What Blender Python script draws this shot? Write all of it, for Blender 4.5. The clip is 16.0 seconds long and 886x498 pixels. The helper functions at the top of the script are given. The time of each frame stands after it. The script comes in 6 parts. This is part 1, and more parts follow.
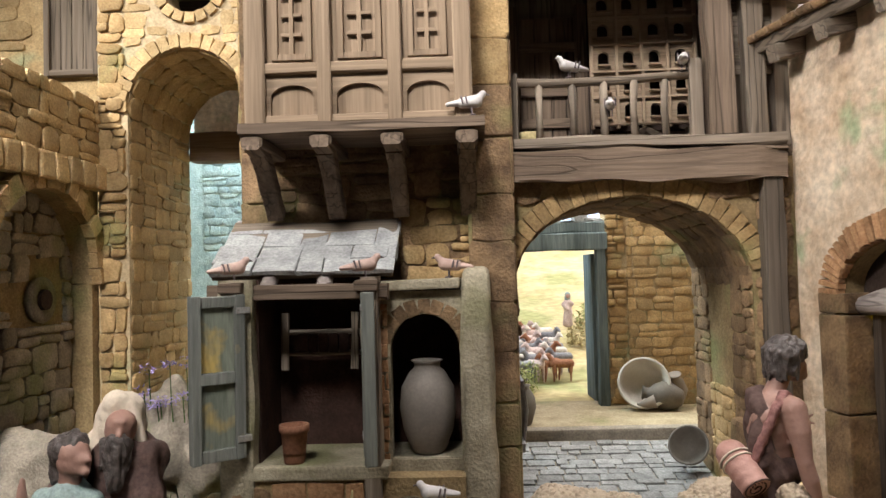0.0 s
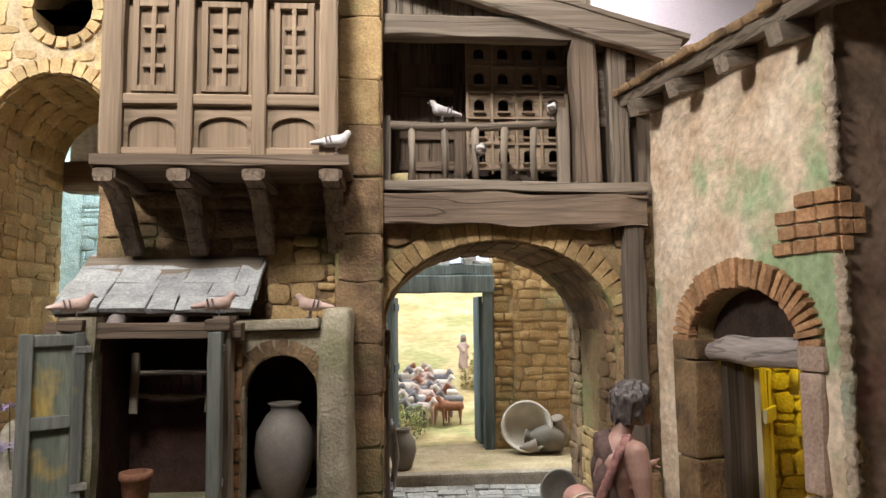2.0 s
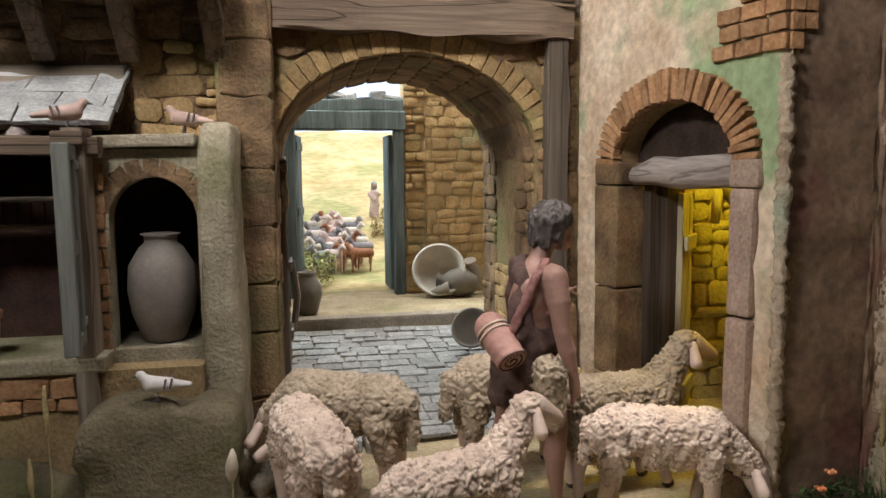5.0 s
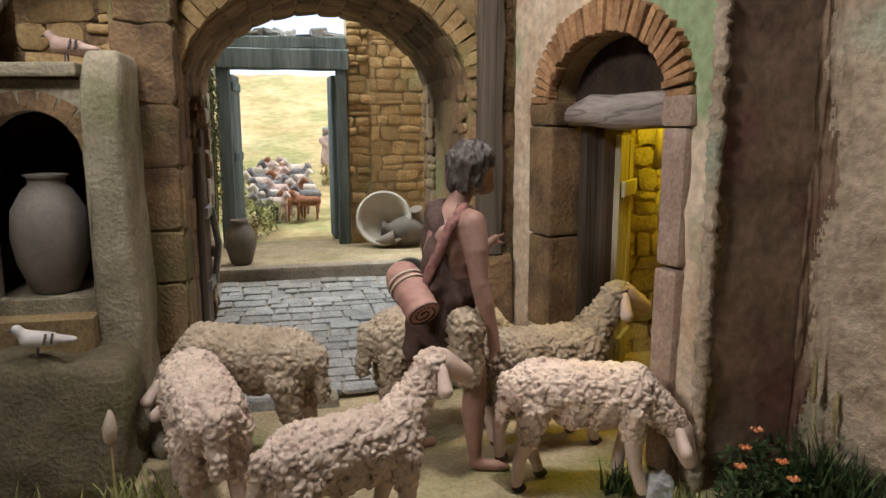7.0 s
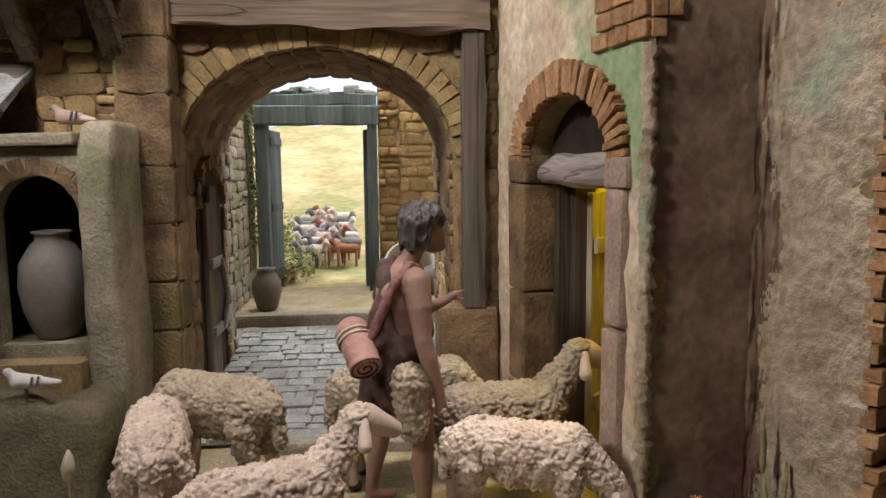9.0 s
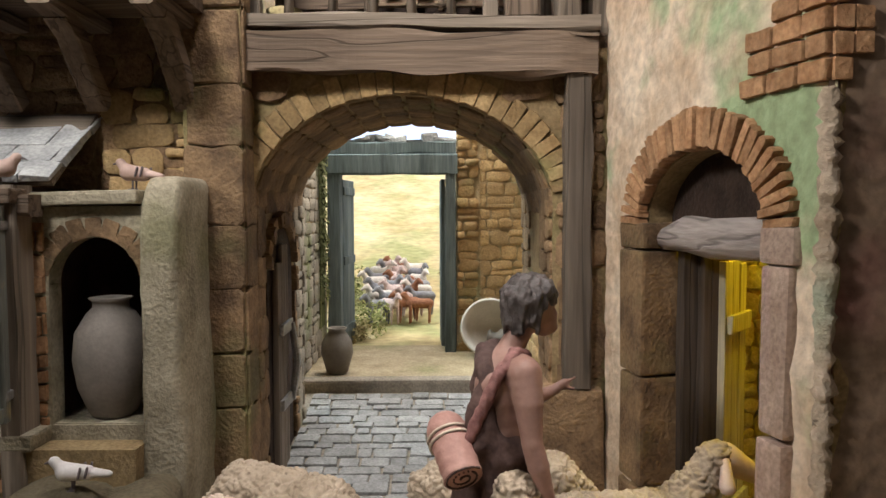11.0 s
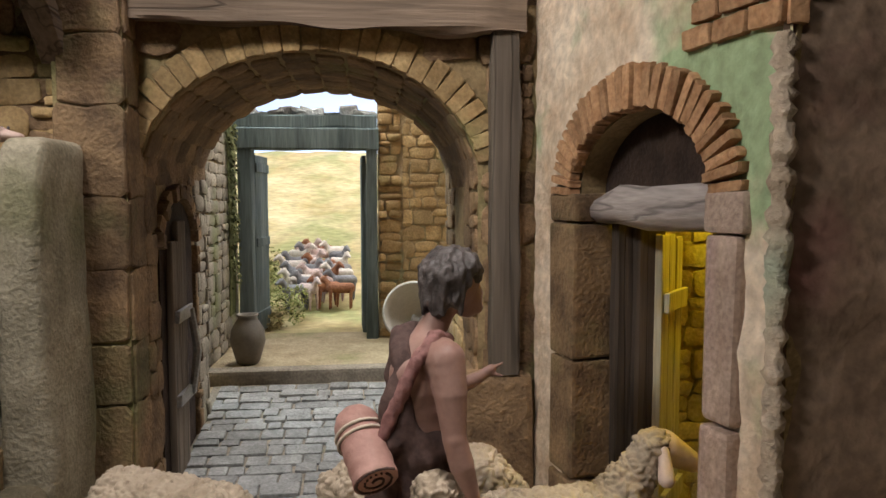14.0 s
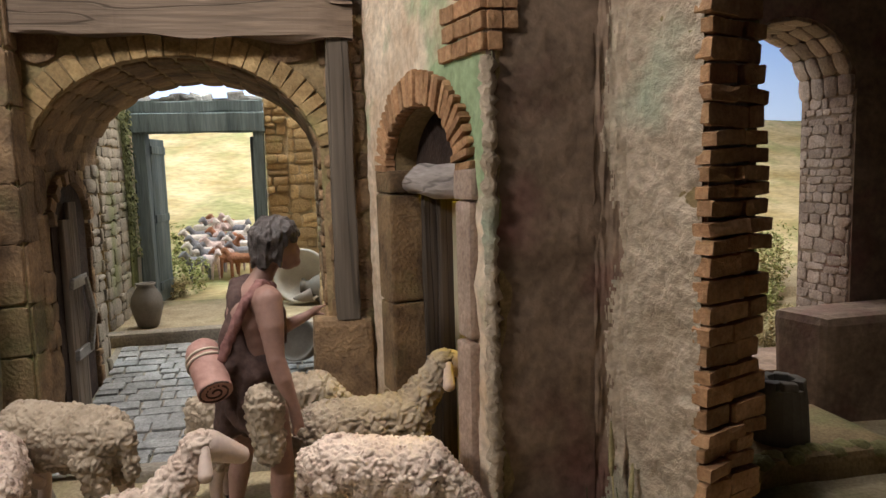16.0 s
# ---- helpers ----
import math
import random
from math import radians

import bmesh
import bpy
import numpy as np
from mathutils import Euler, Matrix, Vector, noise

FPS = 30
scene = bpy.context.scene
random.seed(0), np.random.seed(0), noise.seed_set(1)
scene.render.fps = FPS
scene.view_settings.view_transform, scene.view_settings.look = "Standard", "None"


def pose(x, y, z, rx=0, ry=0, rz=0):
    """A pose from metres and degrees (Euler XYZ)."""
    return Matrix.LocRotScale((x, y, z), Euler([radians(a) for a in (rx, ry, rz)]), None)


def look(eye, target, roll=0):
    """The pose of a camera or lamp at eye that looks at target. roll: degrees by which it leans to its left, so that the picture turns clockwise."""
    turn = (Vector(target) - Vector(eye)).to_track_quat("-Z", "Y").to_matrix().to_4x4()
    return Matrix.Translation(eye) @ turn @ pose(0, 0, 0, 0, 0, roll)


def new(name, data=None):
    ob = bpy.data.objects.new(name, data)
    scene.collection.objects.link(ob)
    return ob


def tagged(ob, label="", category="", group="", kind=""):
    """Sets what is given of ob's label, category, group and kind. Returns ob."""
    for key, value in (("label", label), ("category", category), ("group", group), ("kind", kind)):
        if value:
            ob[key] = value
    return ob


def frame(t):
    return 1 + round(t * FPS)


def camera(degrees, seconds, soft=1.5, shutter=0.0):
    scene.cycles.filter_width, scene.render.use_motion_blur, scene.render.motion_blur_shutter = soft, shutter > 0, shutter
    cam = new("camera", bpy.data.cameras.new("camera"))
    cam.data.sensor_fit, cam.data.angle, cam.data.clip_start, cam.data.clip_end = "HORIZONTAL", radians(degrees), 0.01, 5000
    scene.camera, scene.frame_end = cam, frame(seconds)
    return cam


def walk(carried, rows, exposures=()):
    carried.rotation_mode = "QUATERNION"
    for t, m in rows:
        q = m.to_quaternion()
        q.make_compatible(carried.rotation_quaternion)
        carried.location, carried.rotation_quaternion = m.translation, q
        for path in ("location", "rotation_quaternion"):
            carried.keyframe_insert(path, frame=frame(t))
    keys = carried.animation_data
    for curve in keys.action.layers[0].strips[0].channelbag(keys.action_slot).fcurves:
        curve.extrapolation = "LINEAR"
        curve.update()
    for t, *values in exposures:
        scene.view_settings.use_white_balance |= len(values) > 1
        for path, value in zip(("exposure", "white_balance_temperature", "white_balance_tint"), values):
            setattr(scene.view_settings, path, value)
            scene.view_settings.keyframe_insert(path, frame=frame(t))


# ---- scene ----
cam = camera(63.8, 16.0)
PATH = [
    (0, (0.0320, 0.0130, 0.2395), (-0.0440, 2.0100, 0.3135), -1.55),
    (0.5, (0.0390, 0.0140, 0.2420), (-0.0100, 2.0060, 0.4055), -1.05),
    (1, (0.0535, 0.0125, 0.2435), (0.0590, 2.0015, 0.4525), -0.80),
    (1.5, (0.0645, 0.0130, 0.2430), (0.1385, 2.0000, 0.4595), -0.65),
    (2, (0.0780, 0.0170, 0.2395), (0.2220, 2.0030, 0.4220), -0.60),
    (2.5, (0.0830, 0.0235, 0.2330), (0.2860, 2.0110, 0.3450), -0.70),
    (3, (0.0860, 0.0330, 0.2260), (0.3290, 2.0180, 0.2555), -0.75),
    (3.5, (0.0890, 0.0420, 0.2215), (0.3570, 2.0240, 0.1665), -0.80),
    (4, (0.0900, 0.0490, 0.2175), (0.3760, 2.0250, 0.0945), -0.70),
    (4.2, (0.0905, 0.0525, 0.2160), (0.3850, 2.0260, 0.0690), -0.68),
    (6.3, (0.1040, 0.1155, 0.1990), (0.5890, 2.0350, -0.0930), -0.15),
    (6.5, (0.1120, 0.1155, 0.2005), (0.5795, 2.0340, -0.1185), -0.10),
    (7, (0.1355, 0.1055, 0.2000), (0.5695, 2.0290, -0.1360), -0.15),
    (7.5, (0.1625, 0.0955, 0.2030), (0.5570, 2.0285, -0.1240), -0.10),
    (8, (0.1885, 0.0920, 0.2058), (0.5240, 2.0400, -0.0975), -0.25),
    (8.5, (0.2110, 0.0850, 0.2080), (0.4770, 2.0500, -0.0580), -0.45),
    (9, (0.2155, 0.0800, 0.2110), (0.3970, 2.0590, -0.0095), -0.60),
    (9.5, (0.2105, 0.0795, 0.2230), (0.3060, 2.0690, 0.0425), -0.55),
    (10, (0.2020, 0.0795, 0.2290), (0.2320, 2.0735, 0.0805), -0.45),
    (10.2, (0.1990, 0.0815, 0.2290), (0.2135, 2.0760, 0.0930), -0.30),
    (12.3, (0.1955, 0.2620, 0.2115), (0.2180, 2.2600, 0.1200), 0.15),
    (12.5, (0.1955, 0.2610, 0.2110), (0.2275, 2.2580, 0.1178), 0.15),
    (13, (0.1957, 0.2530, 0.2105), (0.2890, 2.2480, 0.1080), 0.05),
    (13.5, (0.1985, 0.2220, 0.2140), (0.3551, 2.2115, 0.0840), -0.08),
    (14, (0.2045, 0.1910, 0.2142), (0.4180, 2.1747, 0.0740), -0.10),
    (14.5, (0.2160, 0.1615, 0.2157), (0.4757, 2.1380, 0.0539), -0.30),
    (15, (0.2273, 0.1235, 0.2173), (0.5106, 2.0953, 0.0387), -0.63),
    (15.5, (0.2431, 0.0885, 0.2181), (0.5606, 2.0527, 0.0162), -1.14),
    (16, (0.2578, 0.0798, 0.2181), (0.6435, 2.0291, -0.0089), -1.68),
]
walk(cam, [(t, look(eye, target, roll)) for t, eye, target, roll in PATH], [(0.0, 0.08), (4.0, 0.05), (6.3, -0.14), (10.2, -0.08), (12.5, 0.1), (14.0, -0.24), (16.0, -0.14)])
# ---- end of camera ----
K = 0.01  # the builders below take centimetres


# ---------------------------------------------------------------- light
def area(name, eye, target, size, watts, colour, spread=180):
    d = bpy.data.lights.new(name, "AREA")
    d.shape, d.size, d.energy, d.color, d.spread = "DISK", size * K, watts, colour, radians(spread)
    ob = new(name, d)
    ob.matrix_world = look(Vector(eye) * K, Vector(target) * K)
    return ob


def point(name, eye, size, watts, colour):
    d = bpy.data.lights.new(name, "POINT")
    d.shadow_soft_size, d.energy, d.color = size * K, watts, colour
    ob = new(name, d)
    ob.location = Vector(eye) * K
    return ob


world = bpy.data.worlds.new("museum_dusk")
world.use_nodes = True
world.node_tree.nodes["Background"].inputs[0].default_value = (0.75, 0.72, 0.8, 1)
world.node_tree.nodes["Background"].inputs[1].default_value = 0.075
scene.world = world
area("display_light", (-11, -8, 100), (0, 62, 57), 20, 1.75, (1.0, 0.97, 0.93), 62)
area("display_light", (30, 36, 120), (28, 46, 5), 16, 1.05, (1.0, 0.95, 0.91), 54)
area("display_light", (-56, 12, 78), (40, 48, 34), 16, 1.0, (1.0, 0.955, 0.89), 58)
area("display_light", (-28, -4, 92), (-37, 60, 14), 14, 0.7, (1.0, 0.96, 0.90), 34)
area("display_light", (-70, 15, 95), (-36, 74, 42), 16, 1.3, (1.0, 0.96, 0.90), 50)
area("museum_light", (40, 165, 150), (45, 206, 100), 60, 15.0, (1.0, 0.97, 1.0), 120)
area("landscape_light", (14, 128, 92), (15, 130, 8), 50, 4.1, (1.0, 0.98, 0.95))
area("yard_light", (17, 92, 52), (22, 97, 10), 14, 1.15, (1.0, 0.96, 0.88))
area("lane_light", (-24, 102, 75), (-25, 106, 30), 20, 9.0, (0.8, 0.95, 1.0))
point("stable_lamp", (41.8, 55.9, 30.5), 1.2, 0.85, (1.0, 0.80, 0.03))
area("landscape_light", (84, 110, 92), (78, 100, 5), 40, 9.5, (1.0, 0.97, 0.9))


# ---------------------------------------------------------------- materials
def mat(name, c1, c2, scale=60.0, rough=0.85, bump=0.7, fine=420.0, stretch=(1, 1, 1), vary=0.22, moss=None, moss_at=0.58, metal=0.0, depth=0.0024, spec=0.3, moss_scale=14.0, grainy=1.0, crack=0.0, moss_near=None):
    m = bpy.data.materials.new(name)
    m.use_nodes = True
    nt = m.node_tree
    n, l = nt.nodes, nt.links
    bsdf = n["Principled BSDF"]
    bsdf.inputs["Roughness"].default_value = rough
    bsdf.inputs["Metallic"].default_value = metal
    bsdf.inputs["Specular IOR Level"].default_value = spec
    geo = n.new("ShaderNodeNewGeometry")
    info = n.new("ShaderNodeObjectInfo")
    mp = n.new("ShaderNodeMapping")
    mp.inputs["Scale"].default_value = stretch
    l.new(geo.outputs["Position"], mp.inputs["Vector"])
    big = n.new("ShaderNodeTexNoise")
    big.inputs["Scale"].default_value, big.inputs["Detail"].default_value, big.inputs["Roughness"].default_value = scale, 5, 0.62
    l.new(mp.outputs[0], big.inputs["Vector"])
    small = n.new("ShaderNodeTexNoise")
    small.inputs["Scale"].default_value, small.inputs["Detail"].default_value = fine, 3
    l.new(mp.outputs[0], small.inputs["Vector"])
    ramp = n.new("ShaderNodeValToRGB")
    ramp.color_ramp.elements[0].position, ramp.color_ramp.elements[1].position = 0.32, 0.68
    ramp.color_ramp.elements[0].color, ramp.color_ramp.elements[1].color = (*c1, 1), (*c2, 1)
    l.new(big.outputs["Fac"], ramp.inputs["Fac"])
    col = ramp.outputs["Color"]
    if moss:
        mo = n.new("ShaderNodeTexNoise")
        mo.inputs["Scale"].default_value, mo.inputs["Detail"].default_value = moss_scale, 6
        l.new(geo.outputs["Position"], mo.inputs["Vector"])
        mr = n.new("ShaderNodeMapRange")
        mr.inputs["From Min"].default_value, mr.inputs["From Max"].default_value = moss_at - 0.07, moss_at + 0.09
        l.new(mo.outputs["Fac"], mr.inputs["Value"])
        if moss_near:
            far = n.new("ShaderNodeVectorMath")
            far.operation = "DISTANCE"
            far.inputs[1].default_value = moss_near[:3]
            l.new(geo.outputs["Position"], far.inputs[0])
            pull = n.new("ShaderNodeMapRange")
            pull.inputs["From Max"].default_value = moss_near[3]
            pull.inputs["To Min"].default_value, pull.inputs["To Max"].default_value = 0.2, -0.13
            l.new(far.outputs["Value"], pull.inputs["Value"])
            both = n.new("ShaderNodeMath")
            both.operation = "ADD"
            l.new(mo.outputs["Fac"], both.inputs[0])
            l.new(pull.outputs[0], both.inputs[1])
            l.new(both.outputs[0], mr.inputs["Value"])
        mix = n.new("ShaderNodeMix")
        mix.data_type = "RGBA"
        mix.inputs["B"].default_value = (*moss, 1)
        l.new(mr.outputs[0], mix.inputs["Factor"])
        l.new(col, mix.inputs["A"])
        col = mix.outputs["Result"]
    add = n.new("ShaderNodeMath")
    add.operation = "ADD"
    l.new(info.outputs["Random"], add.inputs[0])
    l.new(geo.outputs["Random Per Island"], add.inputs[1])
    frac = n.new("ShaderNodeMath")
    frac.operation = "FRACT"
    l.new(add.outputs[0], frac.inputs[0])
    val = n.new("ShaderNodeMapRange")
    val.inputs["To Min"].default_value, val.inputs["To Max"].default_value = 1 - vary, 1 + vary
    l.new(frac.outputs[0], val.inputs["Value"])
    grain = n.new("ShaderNodeMapRange")
    grain.inputs["From Min"].default_value, grain.inputs["From Max"].default_value = 0.3, 0.7
    grain.inputs["To Min"].default_value, grain.inputs["To Max"].default_value = 1 - 0.22 * grainy, 1 + 0.18 * grainy
    l.new(small.outputs["Fac"], grain.inputs["Value"])
    mul = n.new("ShaderNodeMath")
    mul.operation = "MULTIPLY"
    l.new(val.outputs[0], mul.inputs[0])
    l.new(grain.outputs[0], mul.inputs[1])
    tone = mul.outputs[0]
    if crack:
        cn = n.new("ShaderNodeTexNoise")
        cn.inputs["Scale"].default_value, cn.inputs["Detail"].default_value = 80, 2
        l.new(mp.outputs[0], cn.inputs["Vector"])
        dist = n.new("ShaderNodeMath")
        dist.operation = "SUBTRACT"
        dist.inputs[1].default_value = 0.5
        l.new(cn.outputs["Fac"], dist.inputs[0])
        ab = n.new("ShaderNodeMath")
        ab.operation = "ABSOLUTE"
        l.new(dist.outputs[0], ab.inputs[0])
        line = n.new("ShaderNodeMapRange")
        line.inputs["From Min"].default_value, line.inputs["From Max"].default_value = 0.006, 0.026
        line.inputs["To Min"].default_value = 1 - crack
        l.new(ab.outputs[0], line.inputs["Value"])
        m2 = n.new("ShaderNodeMath")
        m2.operation = "MULTIPLY"
        l.new(tone, m2.inputs[0])
        l.new(line.outputs[0], m2.inputs[1])
        tone = m2.outputs[0]
    hsv = n.new("ShaderNodeHueSaturation")
    l.new(col, hsv.inputs["Color"])
    l.new(tone, hsv.inputs["Value"])
    l.new(hsv.outputs[0], bsdf.inputs["Base Color"])
    sm = n.new("ShaderNodeMath")
    sm.operation = "MULTIPLY_ADD"
    sm.inputs[1].default_value = 0.45
    l.new(small.outputs["Fac"], sm.inputs[0])
    l.new(big.outputs["Fac"], sm.inputs[2])
    bp = n.new("ShaderNodeBump")
    bp.inputs["Strength"].default_value, bp.inputs["Distance"].default_value = bump, depth
    l.new(sm.outputs[0], bp.inputs["Height"])
    if crack:
        m3 = n.new("ShaderNodeMath")
        m3.operation = "MULTIPLY_ADD"
        m3.inputs[1].default_value = 0.5
        l.new(line.outputs[0], m3.inputs[0])
        l.new(sm.outputs[0], m3.inputs[2])
        l.new(m3.outputs[0], bp.inputs["Height"])
    l.new(bp.outputs[0], bsdf.inputs["Normal"])
    return m


OCHRE = mat("ochre_stone", (0.30, 0.19, 0.085), (0.46, 0.32, 0.16), moss=(0.24, 0.23, 0.09), moss_at=0.62)
OCHRE_D = mat("brown_stone", (0.11, 0.068, 0.04), (0.29, 0.185, 0.10), scale=42, vary=0.32, moss=(0.15, 0.14, 0.06), moss_at=0.64, bump=0.9, depth=0.003)
GOLD = mat("golden_stone", (0.40, 0.27, 0.13), (0.56, 0.41, 0.22), moss=(0.38, 0.40, 0.24), moss_at=0.64)
GREY_ST = mat("grey_stone", (0.22, 0.19, 0.155), (0.36, 0.31, 0.25), moss=(0.19, 0.20, 0.10), moss_at=0.6)
MOSS_ST = mat("mossy_yellow_green_stone", (0.16, 0.15, 0.06), (0.33, 0.29, 0.13), scale=50, bump=0.9, depth=0.003)
BLUE_ST = mat("blue_grey_stone", (0.26, 0.36, 0.38), (0.42, 0.52, 0.53))
PINK_ST = mat("pink_stone", (0.28, 0.195, 0.155), (0.44, 0.33, 0.27), scale=45, bump=0.8)
MORTAR = mat("ochre_mortar", (0.22, 0.15, 0.075), (0.34, 0.245, 0.13), moss=(0.20, 0.19, 0.08), moss_at=0.57, vary=0.0)
MORTAR_L = mat("pale_mortar", (0.40, 0.30, 0.18), (0.54, 0.43, 0.28), moss=(0.33, 0.36, 0.22), vary=0.0)
BRICK = mat("orange_brick", (0.27, 0.135, 0.065), (0.45, 0.265, 0.145), scale=90, bump=0.7)
PLASTER = mat("old_plaster", (0.46, 0.32, 0.21), (0.76, 0.64, 0.51), scale=24, bump=0.9, fine=160, vary=0.0, moss=(0.30, 0.38, 0.22), moss_at=0.575, moss_scale=22, depth=0.005, moss_near=(0.352, 0.45, 0.268, 0.16))
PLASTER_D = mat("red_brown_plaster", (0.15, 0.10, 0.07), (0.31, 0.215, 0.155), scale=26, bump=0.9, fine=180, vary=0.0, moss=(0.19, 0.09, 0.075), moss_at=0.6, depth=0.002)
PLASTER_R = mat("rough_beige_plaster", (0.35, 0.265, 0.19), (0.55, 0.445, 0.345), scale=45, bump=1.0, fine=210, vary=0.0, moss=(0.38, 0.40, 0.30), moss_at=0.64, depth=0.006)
PLASTER_G = mat("grey_green_plaster", (0.21, 0.18, 0.125), (0.40, 0.35, 0.26), scale=34, bump=0.9, vary=0.0, moss=(0.18, 0.17, 0.09), moss_at=0.60)
# Near-black that stands in for deep shade in holes and recesses.
SHADE_BLACK = mat("deep_shade_black", (0.02, 0.012, 0.01), (0.05, 0.03, 0.022), vary=0.0)
# Red with the shade of the shed's and niche's inside in its colour.
SHADE_RED = mat("shade_dark_red", (0.025, 0.012, 0.009), (0.075, 0.036, 0.026), scale=30, vary=0.0)
WOOD = {a: mat("weathered_brown_wood_" + a, (0.10, 0.07, 0.05), (0.225, 0.162, 0.118), scale=55, fine=330, stretch=s, bump=0.55, vary=0.12, crack=0.45) for a, s in (("x", (0.035, 1, 1)), ("y", (1, 0.035, 1)), ("z", (1, 1, 0.035)))}
WOODG = {a: mat("grey_weathered_wood_" + a, (0.14, 0.108, 0.082), (0.29, 0.235, 0.185), scale=55, fine=330, stretch=s, bump=0.55, vary=0.12, crack=0.45) for a, s in (("x", (0.035, 1, 1)), ("y", (1, 0.035, 1)), ("z", (1, 1, 0.035)))}
PALE_WOOD = {a: mat("faded_brown_wood_" + a, (0.215, 0.15, 0.10), (0.335, 0.245, 0.17), scale=55, fine=330, stretch=s, bump=0.4, vary=0.08, crack=0.12) for a, s in (("x", (0.035, 1, 1)), ("z", (1, 1, 0.035)))}
NEST_WOOD = {a: mat("pale_nest_wood_" + a, (0.26, 0.185, 0.125), (0.41, 0.31, 0.22), scale=70, fine=330, stretch=s, bump=0.6, vary=0.1, crack=0.3) for a, s in (("x", (0.035, 1, 1)), ("z", (1, 1, 0.035)))}
# Darker copy of the weathered wood, with shade in its colour.
SHADED_WOOD = mat("shaded_grey_brown_wood", (0.075, 0.058, 0.045), (0.17, 0.135, 0.105), scale=55, fine=330, stretch=(1, 1, 0.035), bump=0.55, vary=0.1, crack=0.4)
BLACK_WOOD = mat("near_black_wood", (0.03, 0.022, 0.017), (0.085, 0.062, 0.047), scale=55, fine=330, stretch=(1, 1, 0.035), bump=0.55, vary=0.1, crack=0.3)
TEAL = mat("blue_grey_painted_wood", (0.07, 0.092, 0.094), (0.165, 0.20, 0.205), scale=60, stretch=(1, 1, 0.08), vary=0.08)
SHUT = mat("blue_grey_shutter_wood", (0.12, 0.125, 0.115), (0.21, 0.22, 0.20), scale=60, stretch=(1, 1, 0.08), vary=0.1, moss=(0.45, 0.33, 0.12), moss_at=0.68, moss_scale=30)
SLATE = mat("pale_grey_slate", (0.24, 0.245, 0.25), (0.43, 0.43, 0.43), scale=50, vary=0.15)
LOG = mat("pale_grey_log", (0.30, 0.25, 0.235), (0.50, 0.435, 0.41), scale=60, stretch=(0.5, 0.08, 1), bump=0.8, crack=0.4)
CLAY = mat("grey_brown_clay", (0.23, 0.19, 0.165), (0.33, 0.285, 0.25), scale=25, bump=0.15, rough=0.7, grainy=0.3)
CLAY_D = mat("dark_clay", (0.11, 0.095, 0.08), (0.19, 0.165, 0.14), scale=30, bump=0.15, rough=0.65, grainy=0.3)
JAR = mat("grey_brown_jar_clay", (0.15, 0.13, 0.115), (0.24, 0.21, 0.185), scale=25, bump=0.2, rough=0.7, grainy=0.4)
TERRA = mat("terracotta", (0.20, 0.085, 0.05), (0.29, 0.135, 0.08), scale=40, bump=0.2)
CERAMIC = mat("cream_ceramic", (0.62, 0.58, 0.52), (0.74, 0.70, 0.64), scale=30, bump=0.08, rough=0.45, grainy=0.3)
GROUND = mat("sandy_earth", (0.30, 0.235, 0.14), (0.47, 0.385, 0.25), scale=35, bump=0.8, fine=380, vary=0.0, moss=(0.20, 0.215, 0.08), moss_at=0.6, moss_scale=10)
FIELD = mat("dry_field", (0.40, 0.30, 0.13), (0.62, 0.51, 0.30), scale=16, bump=0.6, fine=160, vary=0.0, moss=(0.33, 0.32, 0.14), moss_at=0.54, moss_scale=11, stretch=(0.4, 0.6, 2.2))
EARTH_D = mat("dark_mossy_earth", (0.09, 0.072, 0.045), (0.19, 0.155, 0.10), scale=30, bump=0.9, vary=0.0, moss=(0.13, 0.13, 0.055), moss_at=0.54, depth=0.004)
COBBLE = mat("grey_cobble", (0.19, 0.19, 0.19), (0.32, 0.32, 0.315), scale=90, vary=0.2)
WOOL = mat("cream_wool_clay", (0.55, 0.42, 0.345), (0.74, 0.60, 0.505), scale=60, bump=0.5, fine=300, vary=0.05, depth=0.002, grainy=0.6, moss=(0.17, 0.10, 0.075), moss_at=0.625, moss_scale=210)
WOOL_D = mat("brown_wool_clay", (0.33, 0.26, 0.19), (0.47, 0.38, 0.29), scale=60, bump=0.5, fine=300, vary=0.05, depth=0.002, grainy=0.6, moss=(0.14, 0.09, 0.06), moss_at=0.69, moss_scale=230)
FACE = mat("pink_cream_clay", (0.58, 0.44, 0.38), (0.66, 0.52, 0.45), scale=60, bump=0.1, vary=0.03, rough=0.6, grainy=0.3)
HOOF = mat("dark_hoof", (0.06, 0.045, 0.04), (0.10, 0.08, 0.07), scale=80, bump=0.1)
SKIN = mat("painted_skin_clay", (0.27, 0.15, 0.12), (0.37, 0.225, 0.185), scale=30, bump=0.12, rough=0.5, vary=0.0, grainy=0.3)
HAIR = mat("dark_brown_paint", (0.035, 0.028, 0.026), (0.12, 0.10, 0.095), scale=160, bump=0.6, rough=0.45, vary=0.0)
CLOTH = mat("dark_red_brown_cloth", (0.06, 0.036, 0.032), (0.125, 0.075, 0.065), scale=70, bump=0.3, vary=0.0)
ROLLC = mat("rose_brown_cloth", (0.36, 0.19, 0.16), (0.47, 0.27, 0.23), scale=60, bump=0.3, vary=0.0, rough=0.6, grainy=0.3)
STRAPC = mat("woven_red_strap", (0.17, 0.075, 0.07), (0.30, 0.15, 0.135), scale=70, bump=0.4, vary=0.0)
CREAMC = mat("cream_cloth", (0.52, 0.43, 0.34), (0.66, 0.57, 0.47), scale=60, bump=0.3, vary=0.0, grainy=0.3)
